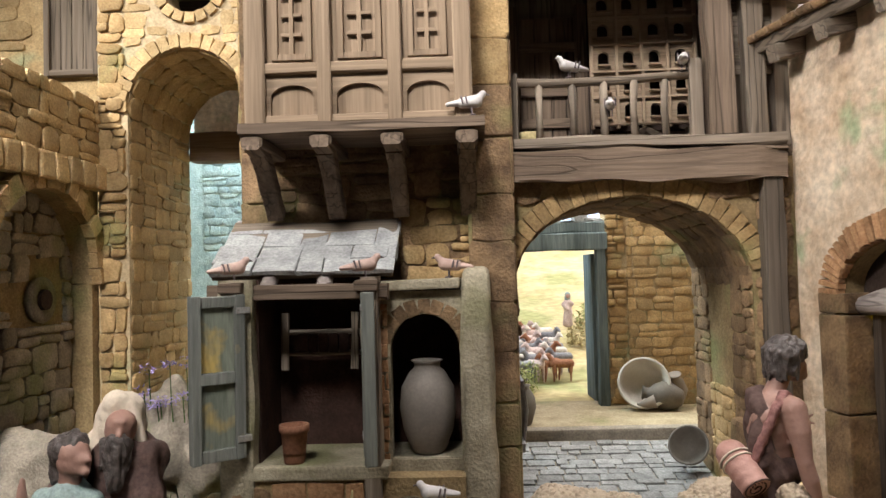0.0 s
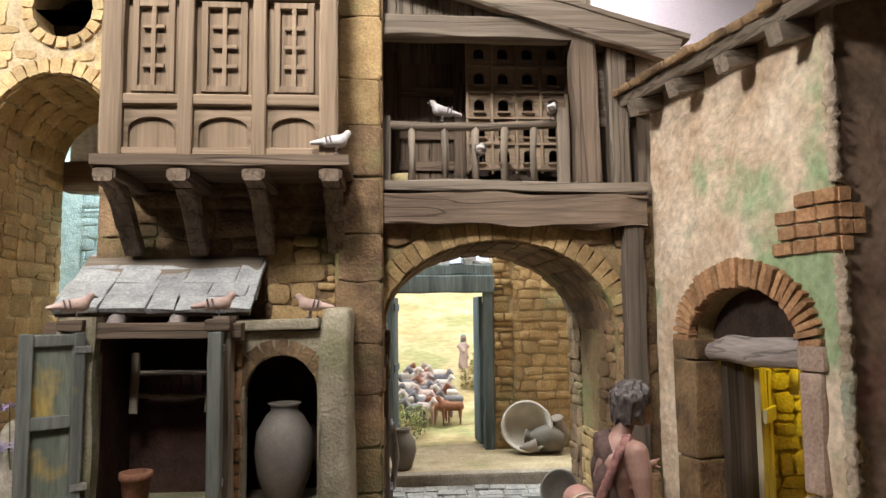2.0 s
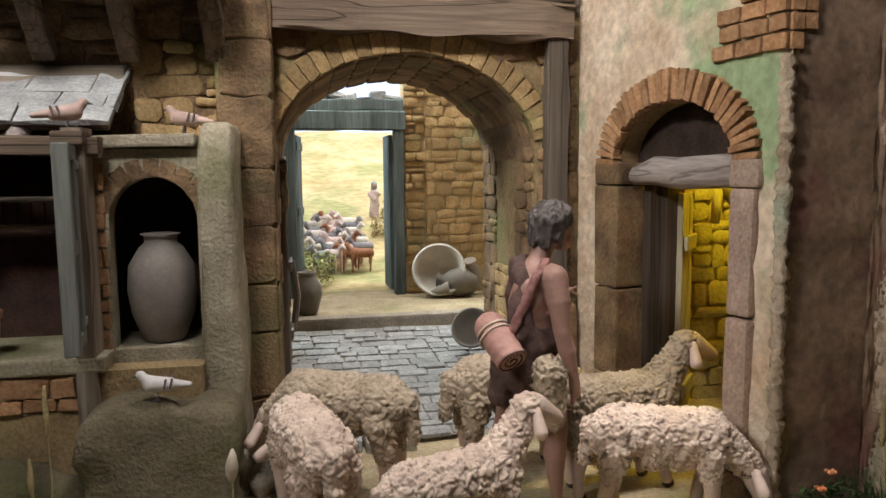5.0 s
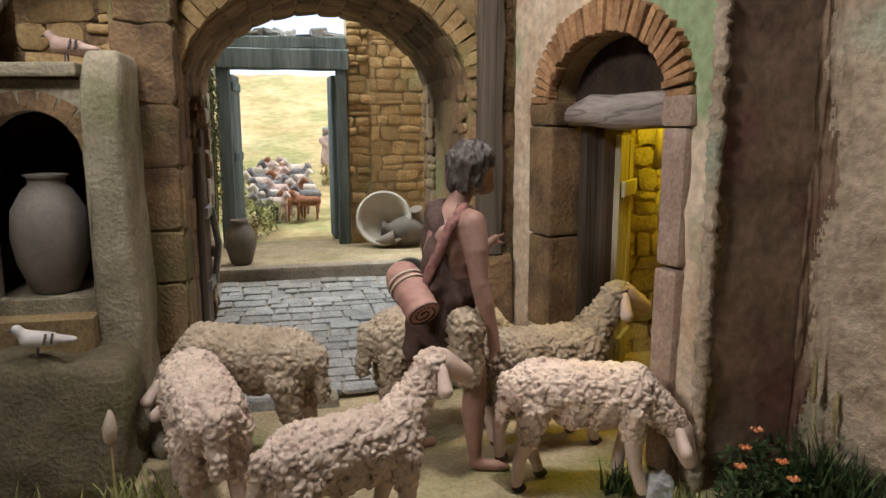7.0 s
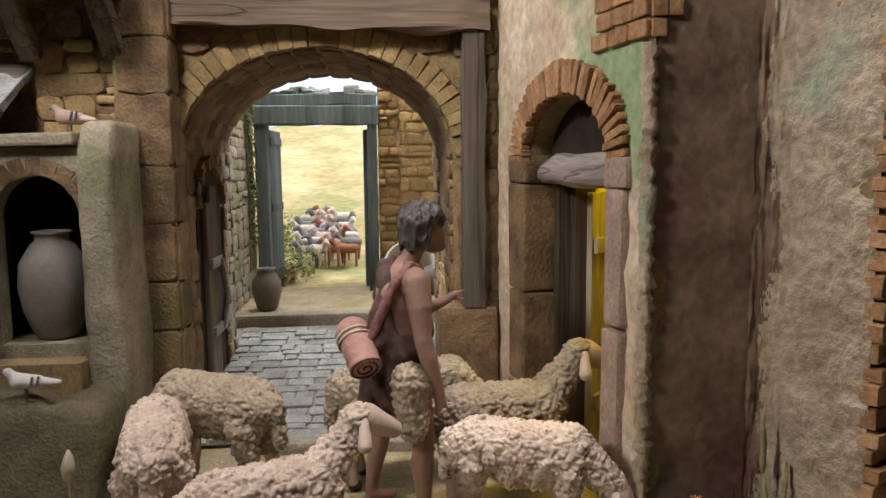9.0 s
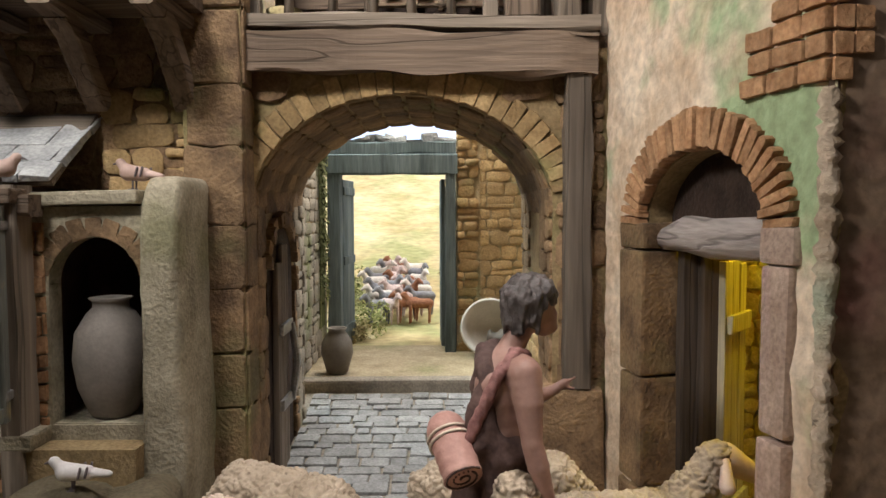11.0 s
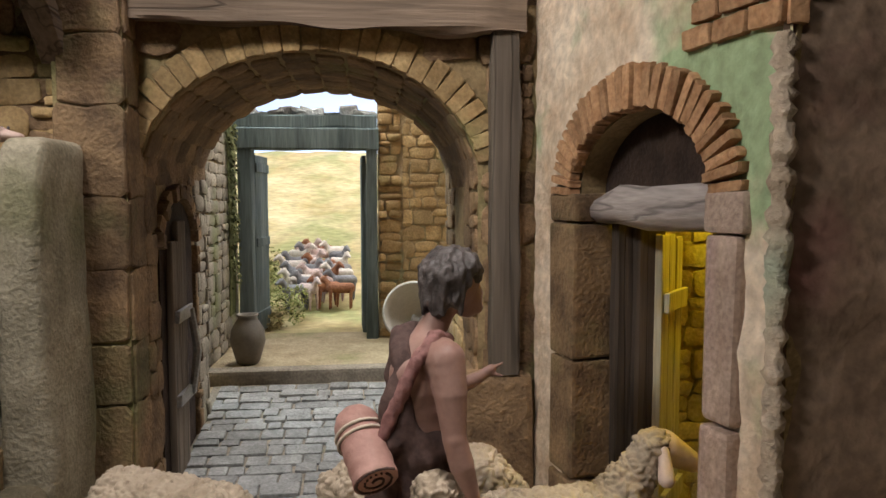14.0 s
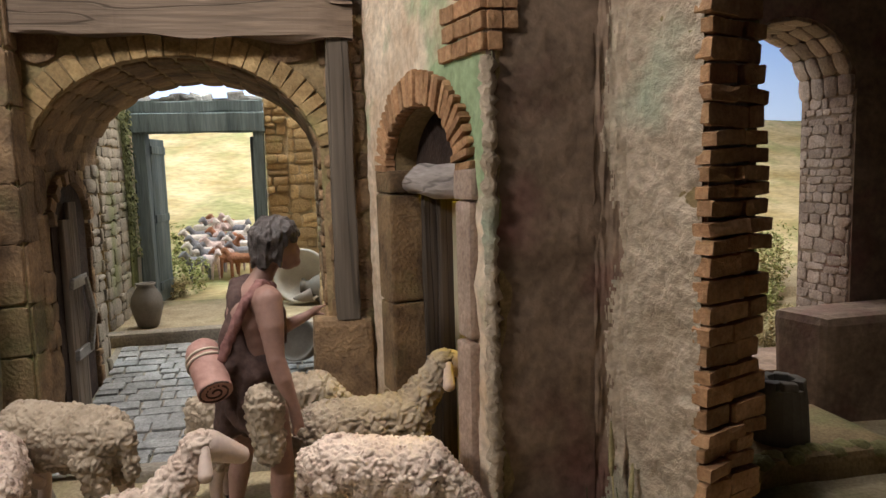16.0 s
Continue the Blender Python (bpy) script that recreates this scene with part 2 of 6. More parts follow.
TEALC = mat("grey_teal_cloth", (0.22, 0.29, 0.29), (0.32, 0.39, 0.38), scale=60, bump=0.3, vary=0.0)
DOVE = mat("pale_dove_paint", (0.48, 0.45, 0.45), (0.66, 0.62, 0.61), scale=90, bump=0.1, vary=0.1, rough=0.6, grainy=0.3)
DOVE_P = mat("pink_brown_dove_paint", (0.40, 0.27, 0.23), (0.54, 0.39, 0.34), scale=90, bump=0.1, vary=0.08, rough=0.6, grainy=0.3)
DOVE_D = mat("dark_feather_paint", (0.10, 0.08, 0.085), (0.19, 0.15, 0.155), scale=90, bump=0.1, vary=0.1, rough=0.55)
GRASS = mat("dark_green_blade", (0.035, 0.065, 0.025), (0.08, 0.125, 0.04), scale=90, bump=0.1, vary=0.4)
DRYG = mat("straw_blade", (0.36, 0.29, 0.14), (0.55, 0.46, 0.25), scale=90, bump=0.1, vary=0.3)
BUSHM = mat("olive_leaf", (0.22, 0.24, 0.08), (0.40, 0.40, 0.17), scale=50, bump=0.1, vary=0.4)
IVY = mat("dark_olive_leaf", (0.07, 0.08, 0.03), (0.17, 0.18, 0.08), scale=50, bump=0.1, vary=0.45)
FLOWER = mat("orange_petal", (0.80, 0.24, 0.09), (0.88, 0.40, 0.20), scale=90, bump=0.1, vary=0.25)
LILAC = mat("lilac_petal", (0.20, 0.16, 0.38), (0.36, 0.30, 0.55), scale=90, bump=0.1, vary=0.25)
YELLOW_ST = mat("stable_stone", (0.42, 0.36, 0.22), (0.60, 0.53, 0.36))
YELLOW_WD = mat("stable_door_wood", (0.33, 0.29, 0.20), (0.50, 0.45, 0.33), scale=60, stretch=(1, 1, 0.07), vary=0.15)
MUSEUM = mat("pale_lilac_museum_wall", (0.50, 0.44, 0.47), (0.56, 0.50, 0.53), scale=3, bump=0.02, vary=0.0)
MUSEUM_D = mat("dark_museum_wall", (0.045, 0.04, 0.04), (0.07, 0.06, 0.06), scale=3, bump=0.02, vary=0.0)
IRON = mat("grey_iron", (0.30, 0.29, 0.28), (0.44, 0.43, 0.42), scale=90, bump=0.3, rough=0.5, metal=0.6, vary=0.1)

SKYM = bpy.data.materials.new("painted_sky")
SKYM.use_nodes = True
_nt = SKYM.node_tree
_bs = _nt.nodes["Principled BSDF"]
_g = _nt.nodes.new("ShaderNodeNewGeometry")
_s = _nt.nodes.new("ShaderNodeSeparateXYZ")
_r = _nt.nodes.new("ShaderNodeMapRange")
_r.inputs["From Min"].default_value, _r.inputs["From Max"].default_value = 0.25, 0.75
_c = _nt.nodes.new("ShaderNodeValToRGB")
_c.color_ramp.elements[0].color, _c.color_ramp.elements[1].color = (0.62, 0.74, 0.92, 1), (0.16, 0.36, 0.85, 1)
_nt.links.new(_g.outputs["Position"], _s.inputs[0])
_nt.links.new(_s.outputs["Z"], _r.inputs["Value"])
_nt.links.new(_r.outputs[0], _c.inputs["Fac"])
_nt.links.new(_c.outputs[0], _bs.inputs["Base Color"])
_nt.links.new(_c.outputs[0], _bs.inputs["Emission Color"])
_bs.inputs["Emission Strength"].default_value = 0.75


# ---------------------------------------------------------------- builders
def thing(name, label, category, group="", kind="", at=(0, 0, 0)):
    ob = new(name)
    ob.location = Vector(at) * K
    ob.empty_display_size = 0.01
    return tagged(ob, label, category, group, kind)


def mesh_of(name, bm, materials, smooth=False):
    me = bpy.data.meshes.new(name)
    bmesh.ops.recalc_face_normals(bm, faces=bm.faces)
    for v in bm.verts:
        v.co *= K
    bm.to_mesh(me)
    bm.free()
    for m in materials if isinstance(materials, (list, tuple)) else [materials]:
        me.materials.append(m)
    if smooth:
        me.polygons.foreach_set("use_smooth", [True] * len(me.polygons))
    return me


def part(name, bm, material, parent=None, label="", smooth=False):
    ob = new(name, mesh_of(name, bm, material, smooth))
    if parent:
        ob.parent = parent
        ob.matrix_parent_inverse = Matrix.Translation(parent.location).inverted() if parent.parent is None else parent.matrix_world.inverted()
        if parent.parent is None:
            ob.matrix_parent_inverse = Matrix.LocRotScale(parent.location, parent.rotation_euler, parent.scale).inverted()
    return tagged(ob, label)


def solid(name, bm, material, label, category, kind="", group="", smooth=False):
    return tagged(part(name, bm, material, smooth=smooth), label, category, group, kind)


def box(bm, x0, x1, y0, y1, z0, z1, bevel=0.0, m=None, wob=0.0):
    r = bmesh.ops.create_cube(bm, size=1)
    vs = r["verts"]
    for v in vs:
        v.co = Vector(((x0 + x1) / 2 + v.co.x * (x1 - x0), (y0 + y1) / 2 + v.co.y * (y1 - y0), (z0 + z1) / 2 + v.co.z * (z1 - z0)))
        v.co += Vector([random.uniform(-wob, wob) for _ in range(3)])
    if bevel:
        es = list({e for v in vs for e in v.link_edges})
        r = bmesh.ops.bevel(bm, geom=es, offset=bevel, segments=2, affect="EDGES", profile=0.6)
        vs = list({v for f in r["faces"] for v in f.verts})
    if m is not None:
        for v in vs:
            v.co = m @ v.co
    return bm


def B():
    return bmesh.new()


def plank(bm, p, q, w, h, n=6, wob=0.12, up=(0, 0, 1)):
    """An uneven squared timber from p to q, w wide and h high."""
    p, q = Vector(p), Vector(q)
    d = (q - p).normalized()
    side = d.cross(Vector(up)).normalized()
    top = side.cross(d).normalized()
    rings = []
    n *= 2
    ph = random.uniform(0, 99)
    cut = 1 - min(0.25, 0.22 / max(0.3, min(w, h)))
    for i in range(n + 1):
        c = p.lerp(q, i / n)
        ring = []
        for j, (a, b) in enumerate(((-1, -cut), (-cut, -1), (cut, -1), (1, -cut), (1, cut), (cut, 1), (-cut, 1), (-1, cut))):
            k = Vector(((q - p).length * i / n * 0.22, (j + 1) // 2 * 7.0, ph))
            da, db = noise.noise(k) * wob * 1.7, noise.noise(k + Vector((0, 0, 31))) * wob * 1.7
            o = side * (a * w / 2 + da) + top * (b * h / 2 + db)
            ring.append(bm.verts.new(c + o))
        rings.append(ring)
    for r0, r1 in zip(rings, rings[1:]):
        for i in range(8):
            bm.faces.new((r0[i], r0[(i + 1) % 8], r1[(i + 1) % 8], r1[i]))
    bm.faces.new(rings[0][::-1])
    bm.faces.new(rings[-1])
    return bm


def tube(bm, pts, radii, seg=12, cap=True, wob=0.0, mi=0, flat=1.0, flat_dir=None):
    """A round bar along points with a radius at each."""
    pts = [Vector(p) for p in pts]
    rings = []
    for i, (p, r) in enumerate(zip(pts, radii)):
        d = (pts[min(i + 1, len(pts) - 1)] - pts[max(i - 1, 0)]).normalized()
        a = Vector((0, 0, 1)) if abs(d.z) < 0.9 else Vector((1, 0, 0))
        if flat_dir is not None:
            a = Vector(flat_dir)
        u = d.cross(a).normalized()
        w = u.cross(d).normalized()
        ring = []
        for k in range(seg):
            t = 2 * math.pi * k / seg
            rr = r + random.uniform(-wob, wob)
            ring.append(bm.verts.new(p + u * math.cos(t) * rr + w * math.sin(t) * rr * flat))
        rings.append(ring)
    for r0, r1 in zip(rings, rings[1:]):
        for i in range(seg):
            f = bm.faces.new((r0[i], r0[(i + 1) % seg], r1[(i + 1) % seg], r1[i]))
            f.material_index = mi
    if cap:
        bm.faces.new(rings[0][::-1]).material_index = mi
        bm.faces.new(rings[-1]).material_index = mi
    return bm


def lathe(bm, prof, at, seg=32, m=None):
    """A turned pot: profile rows of radius and height."""
    rings = []
    for r, z in prof:
        rings.append([bm.verts.new((r * math.cos(2 * math.pi * k / seg), r * math.sin(2 * math.pi * k / seg), z)) for k in range(seg)])
    for r0, r1 in zip(rings, rings[1:]):
        for i in range(seg):
            bm.faces.new((r0[i], r0[(i + 1) % seg], r1[(i + 1) % seg], r1[i]))
    bm.faces.new(rings[0][::-1])
    bm.faces.new(rings[-1])
    mm = Matrix.Translation(at) @ (m or Matrix())
    for v in bm.verts:
        v.co = mm @ v.co
    return bm


def frame_of(x, y, degrees):
    """Wall frame: u along the wall, n out of its face, v up. degrees is the way u points."""
    a = radians(degrees)
    return Matrix(((math.cos(a), math.sin(a), 0, x), (math.sin(a), -math.cos(a), 0, y), (0, 0, 1, 0), (0, 0, 0, 1)))


def arch_z(u, cu, a, zs, b):
    t = (u - cu) / a
    return zs + b * math.sqrt(max(0.0, 1 - t * t)) if abs(t) <= 1 else None


def arch_wall(bm, M, u0, u1, v0, v1, cu, a, zs, b, n0, n1, sill=None, steps=28):
    """A thick wall from u0 to u1 with one arched opening that goes through it. n0 to n1: its depth along the face's normal."""
    sill = v0 if sill is None else sill
    us = [cu - a * math.cos(math.pi * i / steps) for i in range(steps + 1)]
    prof = [(u, arch_z(u, cu, a * 1.0001, zs, b)) for u in us]

    def quad(p):
        bm.faces.new([bm.verts.new(M @ Vector(q)) for q in p])

    for n in (n0, n1):
        quad([(u0, n, v0), (us[0], n, v0), (us[0], n, v1), (u0, n, v1)])
        quad([(us[-1], n, v0), (u1, n, v0), (u1, n, v1), (us[-1], n, v1)])
        for (ua, za), (ub, zb) in zip(prof, prof[1:]):
            quad([(ua, n, za), (ub, n, zb), (ub, n, v1), (ua, n, v1)])
        if sill > v0:
            quad([(us[0], n, v0), (us[-1], n, v0), (us[-1], n, sill), (us[0], n, sill)])
    for (ua, za), (ub, zb) in zip(prof, prof[1:]):
        quad([(ua, n0, za), (ua, n1, za), (ub, n1, zb), (ub, n0, zb)])
    quad([(us[0], n0, sill), (us[0], n1, sill), (us[0], n1, zs), (us[0], n0, zs)])
    quad([(us[-1], n0, sill), (us[-1], n1, sill), (us[-1], n1, zs), (us[-1], n0, zs)])
    quad([(us[0], n0, sill), (us[0], n1, sill), (us[-1], n1, sill), (us[-1], n0, sill)])
    quad([(u0, n0, v1), (u0, n1, v1), (u1, n1, v1), (u1, n0, v1)])
    quad([(u0, n0, v0), (u0, n1, v0), (u0, n1, v1), (u0, n0, v1)])
    quad([(u1, n0, v0), (u1, n1, v0), (u1, n1, v1), (u1, n0, v1)])
    bmesh.ops.remove_doubles(bm, verts=bm.verts, dist=0.001)
    return bm


def relief(bm, M, u0, u1, v0, v1, step, amp, scale, inside=lambda u, v: True, base=0.0, edge=1.0):
    """A plastered face with real unevenness."""
    nu, nv = max(2, int((u1 - u0) / step)), max(2, int((v1 - v0) / step))
    g = {}
    for i in range(nu + 1):
        for j in range(nv + 1):
            u, v = u0 + (u1 - u0) * i / nu, v0 + (v1 - v0) * j / nv
            q = M @ Vector((u, 0, v))
            h = noise.fractal(q * scale, 1.0, 2.0, 4) * amp
            if i in (0, nu) or j in (0, nv):
                h = -abs(amp) * edge
            g[i, j] = bm.verts.new(M @ Vector((u, base + h, v)))
    for i in range(nu):
        for j in range(nv):
            u, v = u0 + (u1 - u0) * (i + 0.5) / nu, v0 + (v1 - v0) * (j + 0.5) / nv
            if inside(u, v):
                bm.faces.new((g[i, j], g[i + 1, j], g[i + 1, j + 1], g[i, j + 1]))
    loose = [v for v in bm.verts if not v.link_faces]
    bmesh.ops.delete(bm, geom=loose, context="VERTS")
    return bm


def block_mesh(seed, sharp):
    """A worn block of unit size: face towards +y, open at the back."""
    rnd = random.Random(seed)
    bm = B()
    outline = [(-0.5, -0.3), (-0.38, -0.5), (0, -0.52), (0.38, -0.5), (0.5, -0.3), (0.5, 0.3), (0.38, 0.5), (0, 0.51), (-0.38, 0.5), (-0.5, 0.3)]
    if sharp:
        outline = [(-0.5, -0.42), (-0.44, -0.5), (0, -0.5), (0.44, -0.5), (0.5, -0.42), (0.5, 0.42), (0.44, 0.5), (0, 0.5), (-0.44, 0.5), (-0.5, 0.42)]
    j = 0.035 if sharp else 0.075
    outline = [(x + rnd.uniform(-j, j), z + rnd.uniform(-j, j)) for x, z in outline]
    tilt = rnd.uniform(-0.12, 0.12), rnd.uniform(-0.12, 0.12)
    rings = []
    for k, y in ((1.0, -0.6), (1.0, 0.68), (0.95 if sharp else 0.94, 0.95)):
        rings.append([bm.verts.new((x * k, y + (x * tilt[0] + z * tilt[1]) * (y > 0) + rnd.uniform(-0.06, 0.06) * (y > 0), z * k)) for x, z in outline])
    c = bm.verts.new((rnd.uniform(-0.1, 0.1), 1.0, rnd.uniform(-0.1, 0.1)))
    for r0, r1 in zip(rings, rings[1:]):
        for i in range(10):
            bm.faces.new((r0[i], r0[(i + 1) % 10], r1[(i + 1) % 10], r1[i]))
    for i in range(10):
        bm.faces.new((rings[2][i], rings[2][(i + 1) % 10], c))
    for v in bm.verts:
        v.co /= K
    return bm


MESHES = {}


def block(parent, name, material, m, size):
    """One stone, brick or cobble on a shared mesh."""
    sharp = name in ("brick", "cobble", "voussoir", "quoin")
    key = (sharp, material.name, random.randrange(8))
    if key not in MESHES:
        MESHES[key] = mesh_of("block", block_mesh(key[2] + 20 * sharp, sharp), material, smooth=not sharp)
    ob = new(name, MESHES[key])
    ob.parent = parent
    mm = m.copy()
    mm.translation = mm.translation * K
    ob.matrix_basis = mm @ Matrix.Diagonal((size[0] * K, size[1] * K, size[2] * K, 1))
    return ob


def stones(parent, material, M, u0, u1, v0, v1, rh, sw, inside=lambda u, v: True, proud=0.45, name="stone", gap=0.14, tilt=4.0):
    """Courses of uneven stones on a wall's face."""
    v = v0
    while v < v1 - rh * 0.35:
        h = min(rh * random.uniform(0.65, 1.35), v1 - v)
        u = u0 - random.uniform(0, sw * 0.6)
        while u < u1:
            w = sw * random.uniform(0.5, 1.6)
            a, b = max(u, u0), min(u + w, u1)
            u += w
            if b - a < sw * 0.25:
                continue
            cu, cv = (a + b) / 2, v + h / 2
            if not (inside(a + 0.2, cv) and inside(b - 0.2, cv) and inside(cu, v + 0.2) and inside(cu, v + h - 0.2)):
                continue
            cuts = [(cv, h)]
            if name == "stone" and h > 1.4 and random.random() < 0.3:
                k = random.uniform(0.35, 0.65)
                cuts = [(v + h * k / 2, h * k), (v + h * (1 + k) / 2, h * (1 - k))]
            for zc, hh in cuts:
                m = M @ Matrix.Translation((cu, 0, zc + random.uniform(-0.12, 0.12))) @ pose(0, 0, 0, 0, random.uniform(-tilt, tilt), 0)
                block(parent, name, material, m, (b - a - gap, proud * 0.72 * random.uniform(0.6, 1.4), hh - gap))
        v += h


def ring_of(parent, material, M, cu, zs, a, b, thick, count, a0=0.0, a1=180.0, proud=0.6, name="voussoir", gap=0.09):
    """Wedge stones or bricks round an arch."""
    for i in range(count):
        t = radians(a0 + (a1 - a0) * (i + 0.5) / count)
        rx, rz = a + thick / 2, b + thick / 2
        u, v = cu + rx * math.cos(t), zs + rz * math.sin(t)
        nrm = math.degrees(math.atan2(math.sin(t) / rz, math.cos(t) / rx))
        w = math.hypot(rx * math.sin(t), rz * math.cos(t)) * radians(a1 - a0) / count
        m = M @ Matrix.Translation((u, 0, v)) @ pose(0, 0, 0, 0, 90 - nrm + random.uniform(-2, 2), 0)
        block(parent, name, material, m, (w - gap, proud * random.uniform(0.8, 1.25), thick * random.uniform(0.92, 1.06)))


# ---------------------------------------------------------------- setting
def height(x, y):
    """The modelled ground: forecourt, rising lane, raised yard, hillside."""
    bump = noise.fractal(Vector((x, y, 0)) * 0.12, 1.0, 2.0, 3) * 0.25
    if y < 62:
        z = bump
        if x < -17:
            z += min(1, max(0, (y - 55) / 8)) * 4
    elif y < 86:
        z = 0.6 + (y - 62) / 24 * 4.0
    else:
        z = 5.6
    if y > 106:
        z += min(26.0, max(0.0, (y - 106)) ** 1.35 * 0.085) + bump * min(4, (y - 106) / 8)
    return z


bm = B()
xs = [-90 + i * 2.0 for i in range(106)] + [122 + i * 6 for i in range(14)]
ys = [-14 + i * 1.5 for i in range(78)] + [104 + i * 3 for i in range(32)]
ys = sorted(set(ys + [85.9, 86.1, 61.9, 62.1]))
grid = [[bm.verts.new((x, y, height(x, y))) for x in xs] for y in ys]
for j in range(len(ys) - 1):
    for i in range(len(xs) - 1):
        f = bm.faces.new((grid[j][i], grid[j][i + 1], grid[j + 1][i + 1], grid[j + 1][i]))
        f.material_index = 1 if ys[j] > 103 else 0
solid("ground", bm, [GROUND, FIELD], "sandy modelled earth with moss, rising to a dry yellow hillside", "ground", "structure", smooth=True)

bm = B()
box(bm, -150, 205, 204, 205, -50, 78)
solid("backdrop", bm, SKYM, "painted pale blue sky behind the hillside", "backdrop", "structure")
bm = B()
box(bm, -160, 212, 206, 208, -50, 200)
solid("wall_north", bm, MUSEUM, "plain pale lilac museum wall", "wall", "structure")
bm = B()
box(bm, -160, -158, -110, 210, -50, 200)
solid("wall_west", bm, MUSEUM_D, "plain dark museum wall", "wall", "structure")
bm = B()
box(bm, 210, 212, -110, 210, -50, 200)
solid("wall_east", bm, MUSEUM_D, "plain dark museum wall", "wall", "structure")
bm = B()
box(bm, -160, 212, -112, -110, -50, 200)
solid("wall_south", bm, MUSEUM_D, "plain dark museum wall", "wall", "structure")
bm = B()
box(bm, -160, 212, -112, 207, 200, 202)
solid("ceiling", bm, MUSEUM_D, "plain dark museum ceiling", "ceiling", "structure")
bm = B()
box(bm, -160, 212, -112, 207, -52, -50)
solid("floor", bm, CLAY_D, "dark museum floor", "floor", "structure")

# ---- arch building: front arch wall, vault, rear arch
FRONT = frame_of(0, 63.7, 0)
bm = B()
arch_wall(bm, FRONT, 5.2, 31.5, -1, 33.5, 17.2, 10.3, 22.6, 7.8, 0, -16.6)
arch = solid("wall_arch", bm, MORTAR, "ochre stone wall with a round arched passage", "wall", "structure")
ring_of(arch, OCHRE, FRONT, 17.2, 22.6, 10.3, 7.8, 1.9, 27, 8, 172, proud=0.25, gap=0.08)


def off_arch(u, v):
    t = ((u - 17.2) / 12.4) ** 2 + ((v - 22.6) / 9.9) ** 2
    return (t > 1 and v > 22.6) or (v <= 22.6 and abs(u - 17.2) > 10.5)


stones(arch, OCHRE_D, FRONT, 6.9, 31, 22, 32, 2.0, 3.0, off_arch)
stones(arch, OCHRE_D, FRONT, 27.7, 31.2, 0.5, 24, 3.0, 3.5, proud=0.3)
for k in range(16):
    t = radians(5 + k * 11.33)
    cu, cz = 17.2 + 10.3 * math.cos(t), 22.6 + 7.8 * math.sin(t)
    nrm = math.degrees(math.atan2(math.sin(t) / 7.8, math.cos(t) / 10.3))
    for j in range(7):
        m = Matrix.Translation((cu, 65.1 + j * 2.25 + (k % 2) * 0.5, cz)) @ pose(0, 0, 0, 0, 90 - nrm, random.uniform(-3, 3)) @ pose(0, 0, 0, -90, 0, 0)
        block(arch, "stone", OCHRE_D, m, (1.75 + random.uniform(0, 0.15), 0.22, 2.12))
# stones of the passage's two sides
LEFTREV = frame_of(6.9, 63.7, 90)
stones(arch, GREY_ST, LEFTREV, 13.0, 16.5, 2.5, 23, 1.7, 1.9, proud=0.5)
stones(arch, OCHRE_D, LEFTREV, 0.2, 3.2, 1, 24, 3.4, 3.2, proud=0.35)
stones(arch, OCHRE_D, LEFTREV, 3.2, 12.0, 22.4, 23.6, 2.0, 2.6, proud=0.3)
RIGHTREV = frame_of(27.5, 80.3, -90)
stones(arch, OCHRE_D, RIGHTREV, 0.2, 5.0, 3, 24, 1.6, 2.2, proud=0.35)
stones(arch, OCHRE_D, RIGHTREV, 11.5, 16.4, 1, 24, 2.2, 3.0, proud=0.35)
stones(arch, OCHRE, RIGHTREV, 5.0, 11.5, 3, 12.5, 1.5, 2.0, proud=0.35)

# little arched side door in the passage
side = thing("side_door", "low arched plank door of dark weathered wood with iron hinges", "door", kind="")
# Solid black arch: the shade behind the door leaf, put into colour.
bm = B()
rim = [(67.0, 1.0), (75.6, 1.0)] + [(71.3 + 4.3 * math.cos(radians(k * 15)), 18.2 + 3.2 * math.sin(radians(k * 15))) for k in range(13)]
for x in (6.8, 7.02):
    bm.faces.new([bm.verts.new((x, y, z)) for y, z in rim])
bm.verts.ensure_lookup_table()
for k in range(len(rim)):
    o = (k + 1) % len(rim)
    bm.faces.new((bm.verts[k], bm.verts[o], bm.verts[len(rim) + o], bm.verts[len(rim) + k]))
part("recess", bm, SHADE_BLACK, side, "flat black arch standing for the shade behind the leaf")
for i in range(2):
    u = 4.5 + i * 1.85
    bm = B()
    box(bm, 7.06, 7.5, 63.7 + u, 63.7 + u + 1.78, 1.3, 18.6 + i * 1.3, 0.12, wob=0.06)
    part("plank", bm, WOODG["z"], side)
for z in (7.2, 13.0):
    bm = B()
    box(bm, 7.5, 7.85, 68.4, 72.3, z, z + 0.9, 0.1, wob=0.05)
    part("hinge", bm, IRON, side, "grey iron strap hinge")
ring_of(arch, OCHRE_D, LEFTREV, 7.6, 18.2, 4.35, 3.25, 1.0, 11, 0, 180, proud=0.6)
stones(arch, OCHRE_D, LEFTREV, 12.0, 13.0, 1, 18.2, 1.7, 1.1, proud=0.6)
bm = B()
tube(bm, [(7.8, 71.6, 13.6), (8.2, 71.8, 10.5), (7.8, 71.6, 7.4)], [0.28, 0.3, 0.28], 8)
part("door_bar", bm, IRON, side, "grey iron bar")

# ledge block at the passage's right side
bm = B()
box(bm, 26.2, 31, 62.2, 67.5, 0, 10.45, 0.5, wob=0.2)
solid("stone_ledge", bm, OCHRE_D, "low dark stone ledge beside the arch", "ledge")

